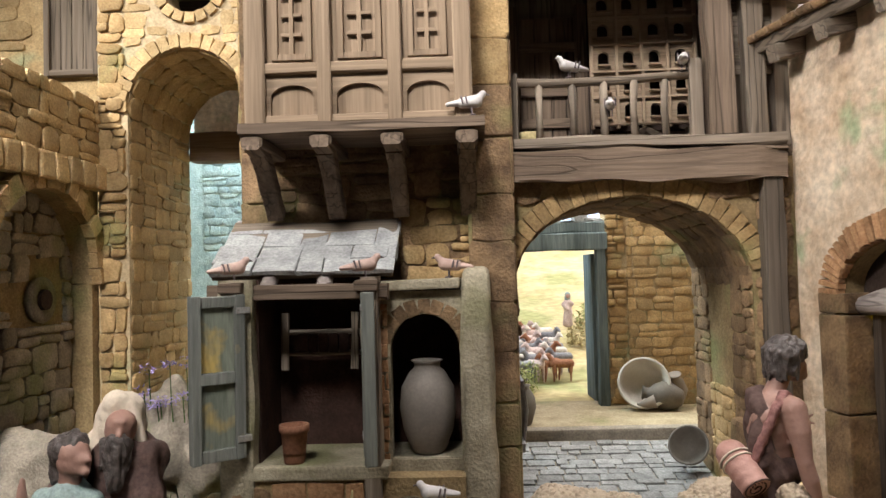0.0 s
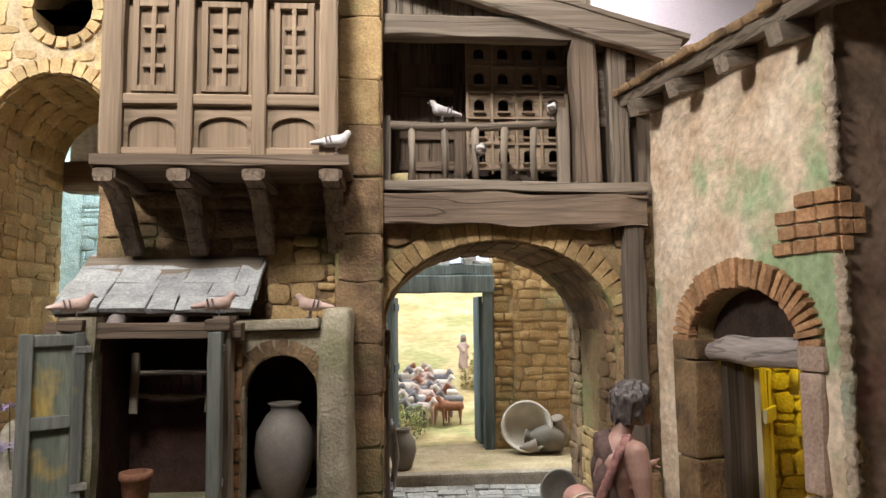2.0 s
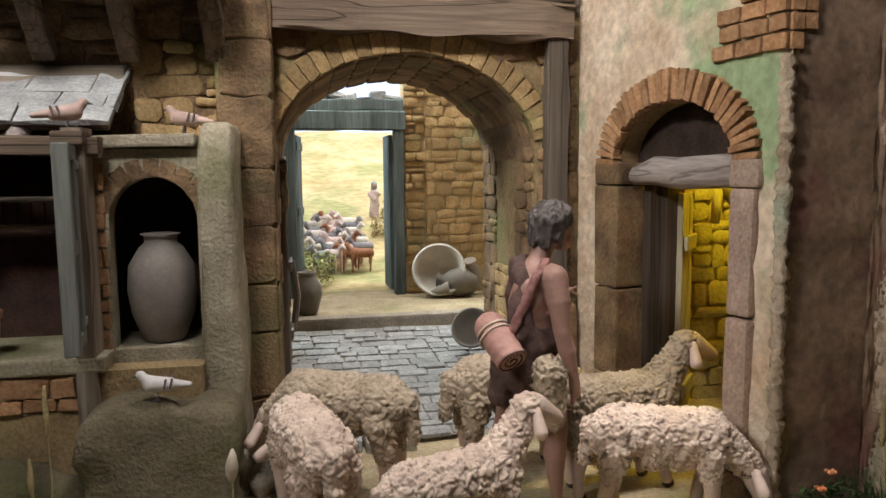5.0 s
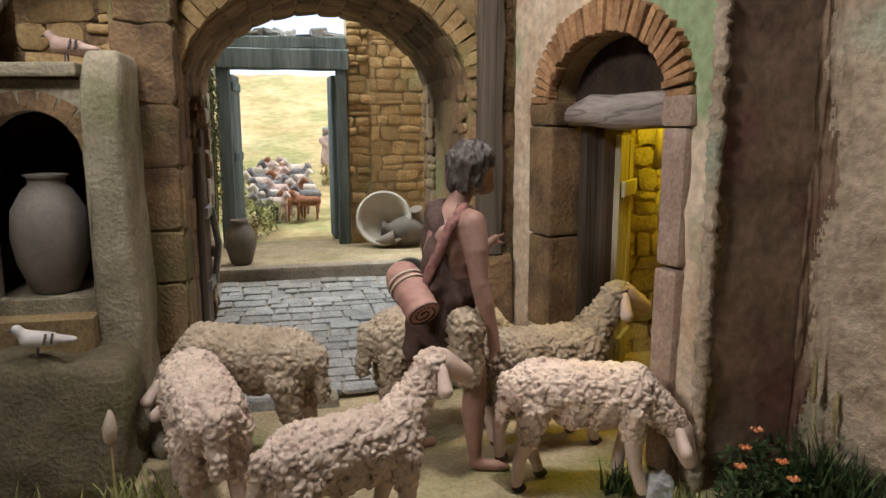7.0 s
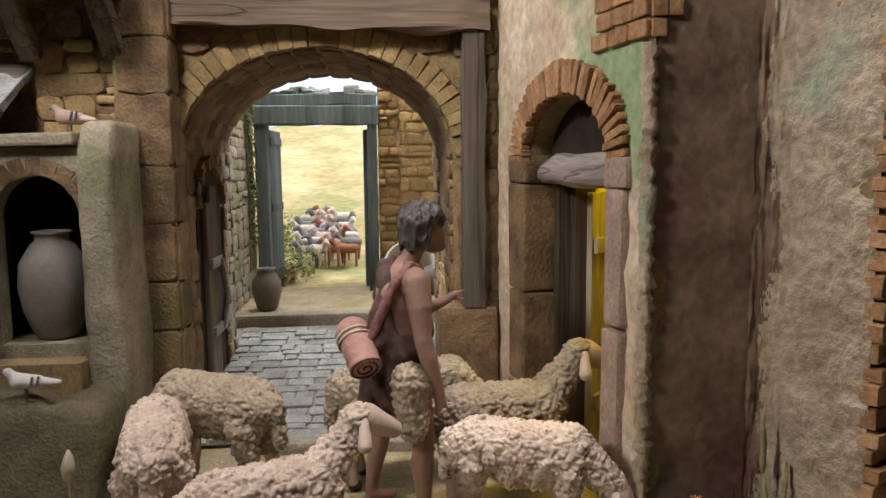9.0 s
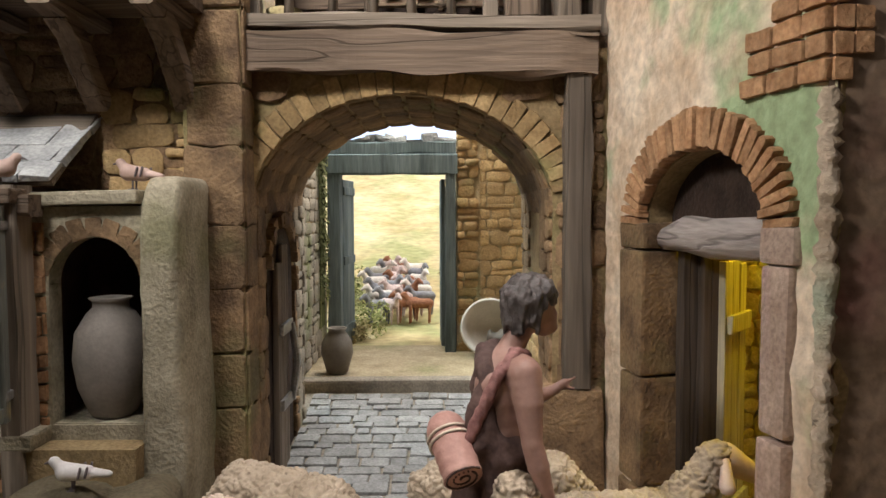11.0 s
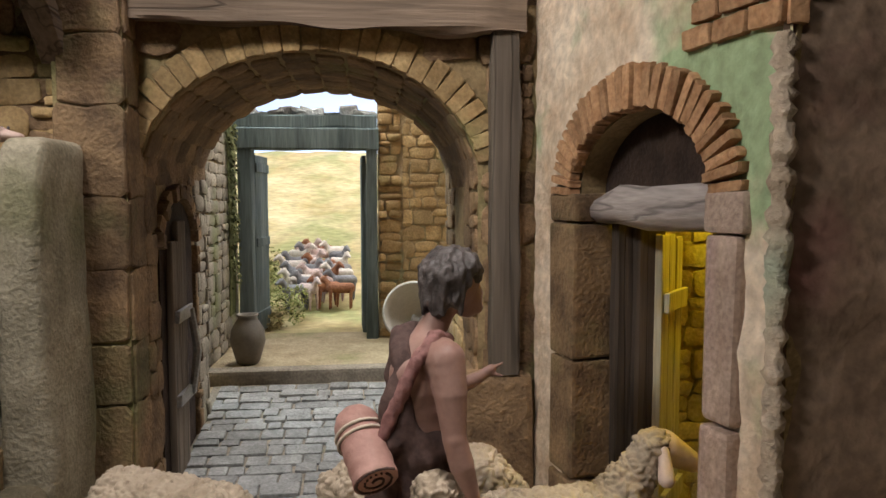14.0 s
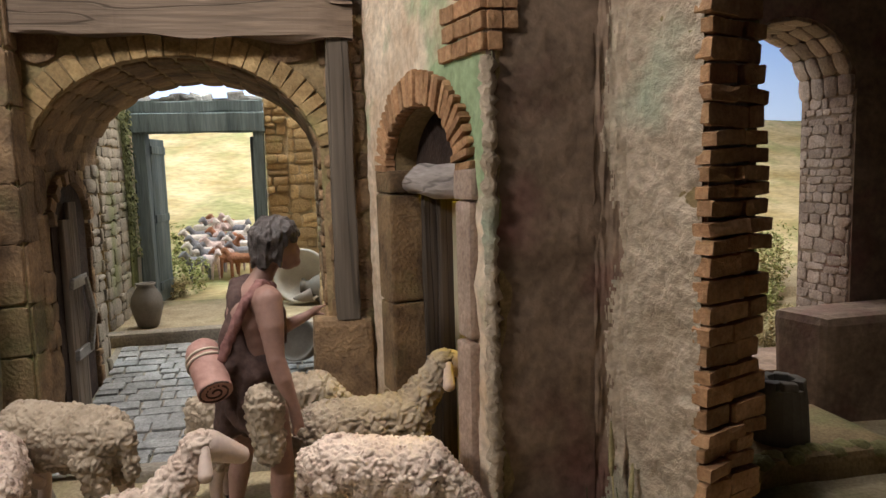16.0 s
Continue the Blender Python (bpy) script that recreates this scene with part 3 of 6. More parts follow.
# ---- cobbled lane and kerb
bm = B()
box(bm, 5, 31, 84.8, 86.6, 2, 5.75, 0.35, wob=0.1)
kerb = solid("kerb", bm, GREY_ST, "worn grey stone step across the lane", "kerb", "structure")
bm = B()
bm.faces.new([bm.verts.new(p) for p in ((6.5, 61.5, 0.55), (28.5, 61.5, 0.55), (28.5, 85, 4.5), (6.5, 85, 4.5))])
lane = solid("pavement", bm, GREY_ST, "grey cobbled lane rising through the arch", "pavement", "structure")
LANE = Matrix.Translation((0, 61.5, 0.55)) @ pose(0, 0, 0, 9.5) @ Matrix(((1, 0, 0, 0), (0, 0, 1, 0), (0, 1, 0, 0), (0, 0, 0, 1)))
stones(lane, COBBLE, LANE, 7.2, 27.2, 0, 23.4, 1.15, 2.3, proud=0.35, name="cobble", gap=0.12, tilt=1.5)
bm = B()
box(bm, 10.2, 12.8, 60.3, 61.5, -0.3, 1.1, 0.25, wob=0.1)
solid("kerb_stone", bm, SLATE, "pale kerb stone at the lane's edge", "stone")
bm = B()
box(bm, 13.1, 17.0, 60.0, 61.6, -0.3, 0.9, 0.25, wob=0.1)
solid("kerb_stone", bm, GREY_ST, "grey kerb stone at the lane's edge", "stone")
bm = B()
box(bm, 20.6, 25, 59.8, 61.4, -0.3, 0.9, 0.25, wob=0.1)
solid("kerb_stone", bm, GREY_ST, "grey kerb stone at the lane's edge", "stone")

# ---- gate wall of the yard
GATE = frame_of(0, 100, 0)
bm = B()
box(bm, -10, 5.6, 100, 103.5, 0, 30.2)
box(bm, 21.8, 44, 100, 103.5, 0, 40)
gate_wall = solid("wall_gate", bm, MORTAR_L, "ochre stone yard wall beside the gate", "wall", "structure")
stones(gate_wall, OCHRE, GATE, 21.8, 24.4, 5.6, 34, 1.15, 2.2, proud=0.6)
stones(gate_wall, GOLD, GATE, 24.5, 42, 5.6, 34, 1.45, 2.2, proud=0.32)
stones(gate_wall, OCHRE_D, GATE, 1, 5.5, 5.6, 30, 1.5, 2.2, proud=0.5)
bm = B()
box(bm, 2.2, 5.6, 86.5, 100, 0, 30, 0)
yard_l = solid("wall_yard", bm, MORTAR, "mossy stone yard wall", "wall", "structure")
stones(yard_l, GREY_ST, frame_of(5.6, 86.5, 90), 0, 13.4, 5.6, 30, 1.5, 2.2, proud=0.4)
gate = thing("yard_gate", "blue-grey painted wooden gate standing open", "gate")
for x0, x1 in ((6.4, 8.0), (20.4, 21.7)):
    bm = B()
    plank(bm, ((x0 + x1) / 2, 100.5, 5), ((x0 + x1) / 2, 100.5, 29.4), x1 - x0, 2.2, 8, 0.08, up=(0, 1, 0))
    part("gate_post", bm, TEAL, gate)
bm = B()
plank(bm, (5.4, 100.3, 28.1), (21.9, 100.3, 28.1), 2.4, 2.3, 9, 0.12)
part("lintel", bm, TEAL, gate)
bm = B()
plank(bm, (6, 100.6, 30.0), (21.7, 100.6, 30.0), 2.2, 1.4, 9, 0.15)
part("lintel", bm, TEAL, gate)
for name, hx, ang in (("left", 7.8, 83), ("right", 20.2, 92)):
    leaf = B()
    m = Matrix.Translation((hx, 101.2, 0)) @ pose(0, 0, 0, 0, 0, ang)
    box(leaf, 0.1, 5.6, -0.25, 0.25, 6.0, 26.4, 0.08, m)
    lf = part("gate_leaf", leaf, TEAL, gate)
    for z in (7.5, 16, 24.5):
        r = B()
        box(r, 0.2, 5.5, -0.42, -0.2, z, z + 1.0, 0.06, m)
        part("rail", r, TEAL, lf)
ivy = thing("ivy", "dark olive ivy hanging over the mossy yard wall", "ivy", at=(5.9, 98, 5.6))
for k in range(7):
    ri = random.Random(80 + k)
    bm = B()
    for _ in range(90):
        c = Vector((5.95 + ri.uniform(0, 0.7), 96.2 + k * 0.5 + ri.gauss(0, 0.35), ri.uniform(12.0 + (k % 3) * 2.2, 29.5)))
        d = Vector((ri.uniform(0.1, 0.5), ri.uniform(-1, 1), ri.uniform(-1, 0.3))).normalized() * 0.3
        w = d.cross(Vector((1, ri.uniform(-0.6, 0.2), ri.uniform(-0.4, 0.4)))).normalized() * 0.17
        bm.faces.new([bm.verts.new(c + q) for q in (-d, w, d, -w)])
    part("foliage", bm, IVY, ivy)
    bm = B()
    tube(bm, [(5.95, 96.2 + k * 0.5, 9.0), (6.1, 96.3 + k * 0.5, 18), (6.0, 96.2 + k * 0.5, 29)], [0.1, 0.08, 0.05], 5)
    part("stem", bm, IVY, ivy)
for i in range(11):
    x = 6.6 + i * 1.35 + random.uniform(-0.3, 0.3)
    bm = B()
    box(bm, x, x + random.uniform(1.1, 2.0), 99.6 + random.uniform(0, 0.8), 102.4, 30.6, 31.2 + random.uniform(-0.1, 0.6), 0.3, wob=0.32)
    solid("coping_stone", bm, SLATE, "pale blue-grey coping stone over the gate", "stone", group="coping over the gate")

# ---- house with the projecting window
HOUSE = frame_of(0, 62.6, 0)
bm = B()
box(bm, -16.6, 5.0, 62.6, 80, -1, 66)
house = solid("wall_house", bm, MORTAR, "ochre rubble house wall with big corner stones", "wall", "structure")
stones(house, OCHRE_D, HOUSE, -14.2, 3.2, 22, 36, 2.3, 3.6, proud=0.4)
stones(house, OCHRE, HOUSE, -2.6, 3.2, 22.5, 31, 1.9, 2.9, proud=0.6)
bm = B()
box(bm, 3.1, 6.9, 61.4, 64.5, -1, 66)
pier = solid("wall_pier", bm, MORTAR, "pier of large brown corner stones", "wall", "structure")
v = 0.0
while v < 62:
    h = random.uniform(3.6, 5.6)
    w = random.choice((3.75, 3.6, 3.85))
    block(pier, "quoin", OCHRE_D if v < 36 else OCHRE, frame_of(0, 61.4, 0) @ Matrix.Translation((6.9 - w / 2, 0, v + h / 2)), (w, 0.28, h - 0.06))
    block(pier, "quoin", OCHRE_D, frame_of(6.9, 61.4, 90) @ Matrix.Translation((1.5, 0, v + h / 2)), (2.9, 0.2, h - 0.06))
    v += h
v = 0.0
while v < 60:
    h = random.uniform(3.4, 5.2)
    block(house, "quoin", OCHRE_D, HOUSE @ Matrix.Translation((-15.4, 0, v + h / 2)), (random.uniform(2.2, 2.5), 0.28, h - 0.07))
    v += h
LEFTSIDE = frame_of(-16.6, 80, -90)
stones(house, OCHRE, LEFTSIDE, 0, 17, 10, 56, 2.6, 3.4, proud=0.4)

# ---- right plaster building
RW0, RW1 = Vector((31.0, 63.2, 0)), Vector((35.4, 43.4, 0))
RANG = math.degrees(math.atan2(RW1.y - RW0.y, RW1.x - RW0.x))
RIGHT = frame_of(RW0.x, RW0.y, RANG)
RLEN = (RW1 - RW0).length
DC, DA, DZ, DB = 10.9, 5.75, 21.6, 4.1


def off_door(u, v):
    if v < DZ:
        return abs(u - DC) > DA + 0.7
    return ((u - DC) / (DA + 1.0)) ** 2 + ((v - DZ) / (DB + 1.0)) ** 2 > 1


bm = B()
arch_wall(bm, RIGHT, 0, RLEN, -1, 44, DC, DA, DZ, DB, -0.4, -3.0)
right = solid("wall_stable", bm, MORTAR, "stained old plaster wall with green patches", "wall", "structure")
bm = B()
relief(bm, RIGHT, -0.2, RLEN, 0, 44, 0.45, 0.28, 0.35, off_door, base=0.05)
part("plaster", bm, PLASTER, right, smooth=True)
# end face, inner corner, rough plaster return
END = frame_of(35.4, 43.4, 0)
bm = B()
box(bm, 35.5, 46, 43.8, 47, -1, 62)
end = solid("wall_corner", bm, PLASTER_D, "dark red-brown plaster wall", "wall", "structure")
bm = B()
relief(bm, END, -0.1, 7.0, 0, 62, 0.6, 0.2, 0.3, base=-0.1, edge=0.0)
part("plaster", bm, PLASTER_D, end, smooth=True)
R2a, R2b = Vector((41.9, 43.75, 0)), Vector((44.2, 38.3, 0))
RET = frame_of(R2a.x, R2a.y, math.degrees(math.atan2(R2b.y - R2a.y, R2b.x - R2a.x)))
RETL = (R2b - R2a).length
bm = B()
box(bm, -0.4, RETL, -3.5, -0.45, -1, 62, 0, RET)
ret = solid("wall_return", bm, PLASTER_R, "rough beige plaster wall with a broken brick edge", "wall", "structure")
bm = B()
relief(bm, RET, 1.35, RETL, 0, 62, 0.22, 0.3, 0.9, base=0.05, edge=0.2)
part("plaster", bm, PLASTER_R, ret, smooth=True)
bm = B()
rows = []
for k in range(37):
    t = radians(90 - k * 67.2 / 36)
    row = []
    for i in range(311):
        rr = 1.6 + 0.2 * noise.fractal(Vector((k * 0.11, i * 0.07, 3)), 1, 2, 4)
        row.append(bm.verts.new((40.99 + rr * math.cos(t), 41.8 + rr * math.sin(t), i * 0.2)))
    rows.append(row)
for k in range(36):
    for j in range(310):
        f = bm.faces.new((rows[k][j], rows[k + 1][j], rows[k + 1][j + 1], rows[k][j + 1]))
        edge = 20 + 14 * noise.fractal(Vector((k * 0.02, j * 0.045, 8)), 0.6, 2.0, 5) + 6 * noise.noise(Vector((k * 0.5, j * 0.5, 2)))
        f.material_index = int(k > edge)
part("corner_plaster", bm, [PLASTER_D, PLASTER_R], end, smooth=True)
BANG = 21.0
BR = frame_of(R2b.x, R2b.y, BANG)
bm = B()
box(bm, 0.1, 4.4, -3.0, -0.2, -1, 62, 0, BR)
part("brick_core", bm, MORTAR, ret)
v = 0.0
while v < 46:
    h = random.uniform(0.75, 1.25)
    w = random.uniform(4.0, 4.9)
    cut = random.uniform(0.35, 0.65) * w
    for a, b in ((-0.15, cut), (cut, w)):
        block(ret, "brick", BRICK, BR @ Matrix.Translation(((a + b) / 2, -0.05, v + h / 2)) @ pose(0, 0, 0, 0, random.uniform(-4, 4), random.uniform(-6, 6)), (b - a - 0.14, random.uniform(0.25, 0.7), h - 0.13))
    v += h

# ---- stable doorway: jambs, brick ring, log, room behind
door = thing("stable_doorway", "arched doorway with stone jambs and an orange brick ring", "doorway", kind="structure")
door["kind"] = "structure"
ring_of(door, BRICK, RIGHT, DC, DZ, DA, DB, 2.1, 29, 0, 180, proud=0.5, name="brick", gap=0.13)
for z0, z1 in ((0, 5.4), (5.5, 12.3), (12.4, 20.0), (20.1, 21.7)):
    bm = B()
    box(bm, DC - DA - 2.2, DC - DA + 0.7, -2.9, 0.42, z0, z1, 0.22, RIGHT, 0.07)
    part("jamb_stone", bm, OCHRE_D, door)
for z0, z1 in ((0, 2.6), (2.7, 12.2), (12.3, 20.0), (20.1, 21.8)):
    bm = B()
    box(bm, DC + DA - 0.1, DC + DA + (2.2 if z0 > 20 or z0 < 2 else 1.8), -1.6, 0.5, z0, z1, 0.28, RIGHT, 0.09)
    part("jamb_stone", bm, PINK_ST, door)
bm = B()
tube(bm, [RIGHT @ Vector(p) for p in ((DC - DA - 0.4, -1.3, 20.6), (DC - 2.5, -1.1, 21.1), (DC, -1.1, 20.9), (DC + DA + 0.3, -1.2, 21.1))], [0.5, 1.02, 1.14, 1.1], 14, wob=0.07)
solid("log_lintel", bm, LOG, "pale grey weathered log across the doorway", "log", smooth=True)
bm = B()
plank(bm, RIGHT @ Vector((DC - DA + 1.4, -2.3, 0)), RIGHT @ Vector((DC - DA + 1.4, -2.3, 20.2)), 1.1, 1.0, 8, 0.05, up=(0, 1, 0))
solid("door_frame", bm, BLACK_WOOD, "dark wooden post inside the doorway", "post")
bm = B()
plank(bm, RIGHT @ Vector((DC - DA + 2.25, -3.3, 0)), RIGHT @ Vector((DC - DA + 2.25, -3.3, 20.4)), 1.6, 1.0, 8, 0.05, up=(0, 1, 0))
solid("door_frame", bm, BLACK_WOOD, "second dark wooden post behind the doorway", "post")
# Added black sheet: shade above the log, given as colour.
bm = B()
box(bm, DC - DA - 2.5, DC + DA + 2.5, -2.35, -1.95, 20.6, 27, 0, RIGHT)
solid("lunette_board", bm, SHADE_BLACK, "added black sheet standing for the shade in the doorway's top", "board")
leafd = thing("stable_door", "rough plank stable door standing ajar", "door")
LM = Matrix.Translation(RIGHT @ Vector((DC - DA + 3.0, -3.5, 0))) @ pose(0, 0, 0, 0, 0, 51)
for i in range(3):
    bm = B()
    box(bm, i * 1.32, i * 1.32 + 1.25, -0.25, 0.25, 0.4, 19.4 + random.uniform(-0.6, 0.3), 0.08, LM, 0.05)
    part("plank", bm, YELLOW_WD, leafd)
for z in (4.0, 15.2):
    bm = B()
    box(bm, 0.1, 3.9, -0.6, -0.25, z, z + 1.1, 0.08, LM, 0.04)
    part("batten", bm, YELLOW_WD, leafd)
bm = B()
box(bm, 34.5, 52, 64.5, 66, -1, 34)
box(bm, 50, 52, 47, 64.5, -1, 34)
box(bm, 37.5, 52, 47, 66, 34, 35.5)
stable = solid("wall_stable_inner", bm, MORTAR_L, "stone inner wall of the stable", "wall", "structure")
stones(stable, YELLOW_ST, frame_of(0, 64.5, 0), 34.6, 49.8, 0.5, 33, 1.6, 2.2, proud=0.6)
bm = B()
tube(bm, [(40.5, 62.5, 24), (42.0, 60.5, 20.5), (43.6, 59.0, 17.5)], [0.55, 0.6, 0.5], 8, wob=0.06)
tube(bm, [(42.0, 60.5, 20.5), (41.2, 59.6, 17.0)], [0.5, 0.35], 8, wob=0.05)
solid("roof_brace", bm, YELLOW_WD, "crooked wooden brace inside the stable", "brace", smooth=True)

# brick patch in the plaster at the wall's corner
patch = thing("brick_patch", "patch of bare orange bricks in broken plaster", "bricks", kind="structure")
patch["kind"] = "structure"
for j in range(4):
    z = 27.6 + j * 1.02
    u = RLEN - (5.6, 5.0, 5.2, 3.4)[j]
    while u < RLEN - 0.2:
        w = min(random.uniform(1.6, 2.2), RLEN + 0.05 - u)
        if w > 0.5:
            block(patch, "brick", BRICK, RIGHT @ Matrix.Translation((u + w / 2, 0.05, z + 0.48)) @ pose(0, 0, 0, 0, random.uniform(-2, 2), 0), (w - 0.14, 0.34, 0.88))
        u += w
    for k in range((1, 2, 2, 1)[j]):
        block(patch, "brick", BRICK, END @ Matrix.Translation((0.36 + k * 0.82, -0.05, z + 0.48)), (0.78, 0.2, 0.88))

bm = B()
for za, zb in ((0, 27.4), (31.9, 44)):
    nz = int((zb - za) / 0.28)
    tube(bm, [(35.36 + random.uniform(-0.05, 0.05), 43.5 + random.uniform(-0.06, 0.06), za + (zb - za) * k / nz) for k in range(nz + 1)], [random.uniform(0.26, 0.5) for _ in range(nz + 1)], 10, wob=0.12)
part("broken_edge", bm, PLASTER_R, right, "pale broken plaster edge", smooth=True)

# eave of the stable
eave = thing("stable_roof", "tiled roof edge with projecting rafter ends", "roof")
bm = B()
box(bm, -3.0, RLEN + 6, -14, 0.0, 0, 1.0, 0.2, Matrix.Translation((0, 0, 42.4)) @ RIGHT @ Matrix.Translation((0, 2.4, 0)) @ pose(0, 0, 0, -16, 0, 0))
part("roof_deck", bm, WOODG["y"], eave)
for i in range(16):
    bm = B()
    box(bm, -3.2 + i * 1.75, -1.6 + i * 1.75, -14, 0.5, 1.0, 1.7, 0.25, Matrix.Translation((0, 0, 42.4)) @ RIGHT @ Matrix.Translation((0, 2.4, 0)) @ pose(0, 0, 0, -16, 0, random.uniform(-1.5, 1.5)), 0.06)
    part("roof_tile", bm, OCHRE_D, eave)
for u in (1.8, 7.5, 13.4, 18.6):
    bm = B()
    plank(bm, RIGHT @ Vector((u, 2.7, 41.6)), RIGHT @ Vector((u, -3, 43.2)), 1.3, 1.3, 3, 0.08)
    part("rafter", bm, WOODG["x"], eave)

# ---- right-hand archway and land beyond
FAR = frame_of(0, 63, 0)
bm = B()
arch_wall(bm, FAR, 47, 110, -2, 60, 67.6, 6.4, 27.5, 6.2, 0, -7.0, sill=3.0)
farw = solid("wall_archway", bm, PLASTER_D, "dark wall with an arched opening to open country", "wall", "structure")
FARREV = frame_of(74.0, 70.0, -90)
stones(farw, PINK_ST, FARREV, 0.1, 6.8, 3.2, 27.2, 1.0, 1.5, proud=0.2)
for k in range(9):
    t = radians(6 + k * 18.5)
    cu, cz = 67.6 + 6.4 * math.cos(t), 27.5 + 6.2 * math.sin(t)
    for j in range(4):
        m = Matrix.Translation((cu, 64 + j * 1.75, cz)) @ pose(0, 0, 0, 0, 180 - math.degrees(t) - 90, 0) @ pose(0, 0, 0, -90, 0, 0)
        block(farw, "stone", PINK_ST, m, (1.9, 0.4, 1.6))
bm = B()
box(bm, 66.5, 90, 56.5, 62.9, -1, 9.0, 0.8, wob=0.4)
solid("low_wall", bm, PLASTER_D, "low dark masonry wall", "wall", "structure")
bm = B()
box(bm, 50, 66, 48, 58, -1, 1.7, 0.6, wob=0.3)
ledge = solid("rock_ledge", bm, MORTAR, "mossy rock ledge under the archway", "ledge")
rk = random.Random(21)
for k in range(13):
    bm = B()
    bmesh.ops.create_icosphere(bm, subdivisions=2, radius=1)
    cx, cy = 50.5 + k * 1.15, 48.6 + rk.uniform(-0.3, 0.9)
    for v in bm.verts:
        h = 1 + 0.3 * noise.noise(v.co * 1.6 + Vector((k * 5, 0, 0)))
        v.co = Vector((cx + v.co.x * 0.85 * h, cy + v.co.y * 0.8 * h, 1.6 + v.co.z * rk.uniform(0.45, 0.7) * h))
    part("stone", bm, MOSS_ST, ledge, smooth=True)
well = thing("stone_stump", "dark squat stone stump with small stones on top", "stump", at=(58.6, 51.6, 1.6))
bm = B()
lathe(bm, [(2.0, 0), (1.95, 1.0), (1.8, 3.2), (1.7, 4.1), (0.4, 4.3)], (58.6, 51.6, 1.6), 18)
part("body", bm, CLAY_D, well)
for k in range(7):
    t = k * 0.9
    bm = B()
    box(bm, -0.55, 0.55, -0.4, 0.4, -0.3, 0.35, 0.12, Matrix.Translation((58.6 + 1.25 * math.cos(t), 51.6 + 1.25 * math.sin(t), 5.95)) @ pose(0, 0, 0, 0, 0, math.degrees(t) + 90), 0.08)
    part("stone", bm, CLAY_D, well)

# ---- left side: stair wall with blind arch, tower with arch
LW = frame_of(-37, 40, 90)
bm = B()
arch_wall(bm, LW, 0, 37.2, -1, 35, 27.0, 8.8, 24.0, 9.2, -0.2, -3)
left = solid("wall_stair", bm, MORTAR, "rubble wall with a blind arch under a stair parapet", "wall", "structure")
bm = B()
box(bm, -41, -39.6, 40, 78, -1, 35)
lback = part("recess", bm, MORTAR, left)


def off_blind(u, v):
    return ((u - 27.0) / 10.8) ** 2 + ((v - 24.0) / 11.0) ** 2 > 1 if v > 24 else abs(u - 27.0) > 8.9


stones(left, OCHRE_D, LW, 0, 37, 3, 34.6, 2.4, 3.2, off_blind, proud=0.4)
ring_of(left, OCHRE, LW, 27.0, 24.0, 8.8, 9.2, 2.0, 17, 0, 180, proud=0.8)
stones(left, GREY_ST, frame_of(-39.6, 40, 90), 18.4, 35.6, 5, 33, 2.2, 2.9, lambda u, v: (u - 30) ** 2 + (v - 22.6) ** 2 > 9, proud=0.7)
for i in range(15):
    bm = B()
    box(bm, -38.5, -35.9, 40 + i * 2.48, 40 + i * 2.48 + 2.35, 34.0, 36.8, 0.35, wob=0.12)
    part("cornice_stone", bm, GOLD, left)
bm = B()
box(bm, -39.5, -37, 40, 77, 36, 43.6)
part("parapet_core", bm, MORTAR_L, left)
stones(left, GOLD, LW, 0, 37, 36.9, 44, 1.8, 2.8, proud=0.45)
bm = B()
arch_prof = [(2.2, 0), (2.3, 0.5), (1.1, 0.6), (1.0, -0.9)]
lathe(bm, arch_prof, (-39.5, 70, 22.6), 24, pose(0, 0, 0, 0, 90, 0))
solid("oculus_ring", bm, GREY_ST, "round grey stone window ring in the recess", "window", "structure", smooth=True)
# Solid disc, black as the shade within the ring.
bm = B()
tube(bm, [(-39.2, 70, 22.6), (-38.6, 70, 22.6)], [1.0, 1.0], 20)
solid("oculus_hole", bm, SHADE_BLACK, "solid black disc standing for the shade in the round opening", "window", "structure")

TW = frame_of(0, 77, 0)
bm = B()
arch_wall(bm, TW, -37, -15, -1, 53.0, -27.1, 6.6, 42.6, 6.8, 0, -17)
tower = solid("wall_tower", bm, MORTAR_L, "golden stone tower wall with a tall arch", "wall", "structure")
bm = B()
arch_wall(bm, TW, -37, -15, 56.4, 64, -26.6, 3.0, 56.4, 3.0, 0, -5)
part("upper_wall", bm, MORTAR_L, tower)
bm = B()
arch_wall(bm, TW @ Matrix.Translation((0, 0, 112.8)) @ Matrix.Scale(-1, 4, (0, 0, 1)), -37, -15, 56.4, 59.8, -26.6, 3.0, 56.4, 3.0, 0, -5)
part("upper_wall", bm, MORTAR_L, tower)
# Black box behind the tower's round hole, coloured as its inner shade.
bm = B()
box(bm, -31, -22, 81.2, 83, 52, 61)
part("oculus_back", bm, SHADE_BLACK, tower)


def off_tower(u, v):
    if (u + 26.6) ** 2 + (v - 56.4) ** 2 < 19:
        return False
    return ((u + 27.1) / 8.4) ** 2 + ((v - 42.6) / 8.6) ** 2 > 1 if v > 42.6 else abs(u + 27.1) > 6.7


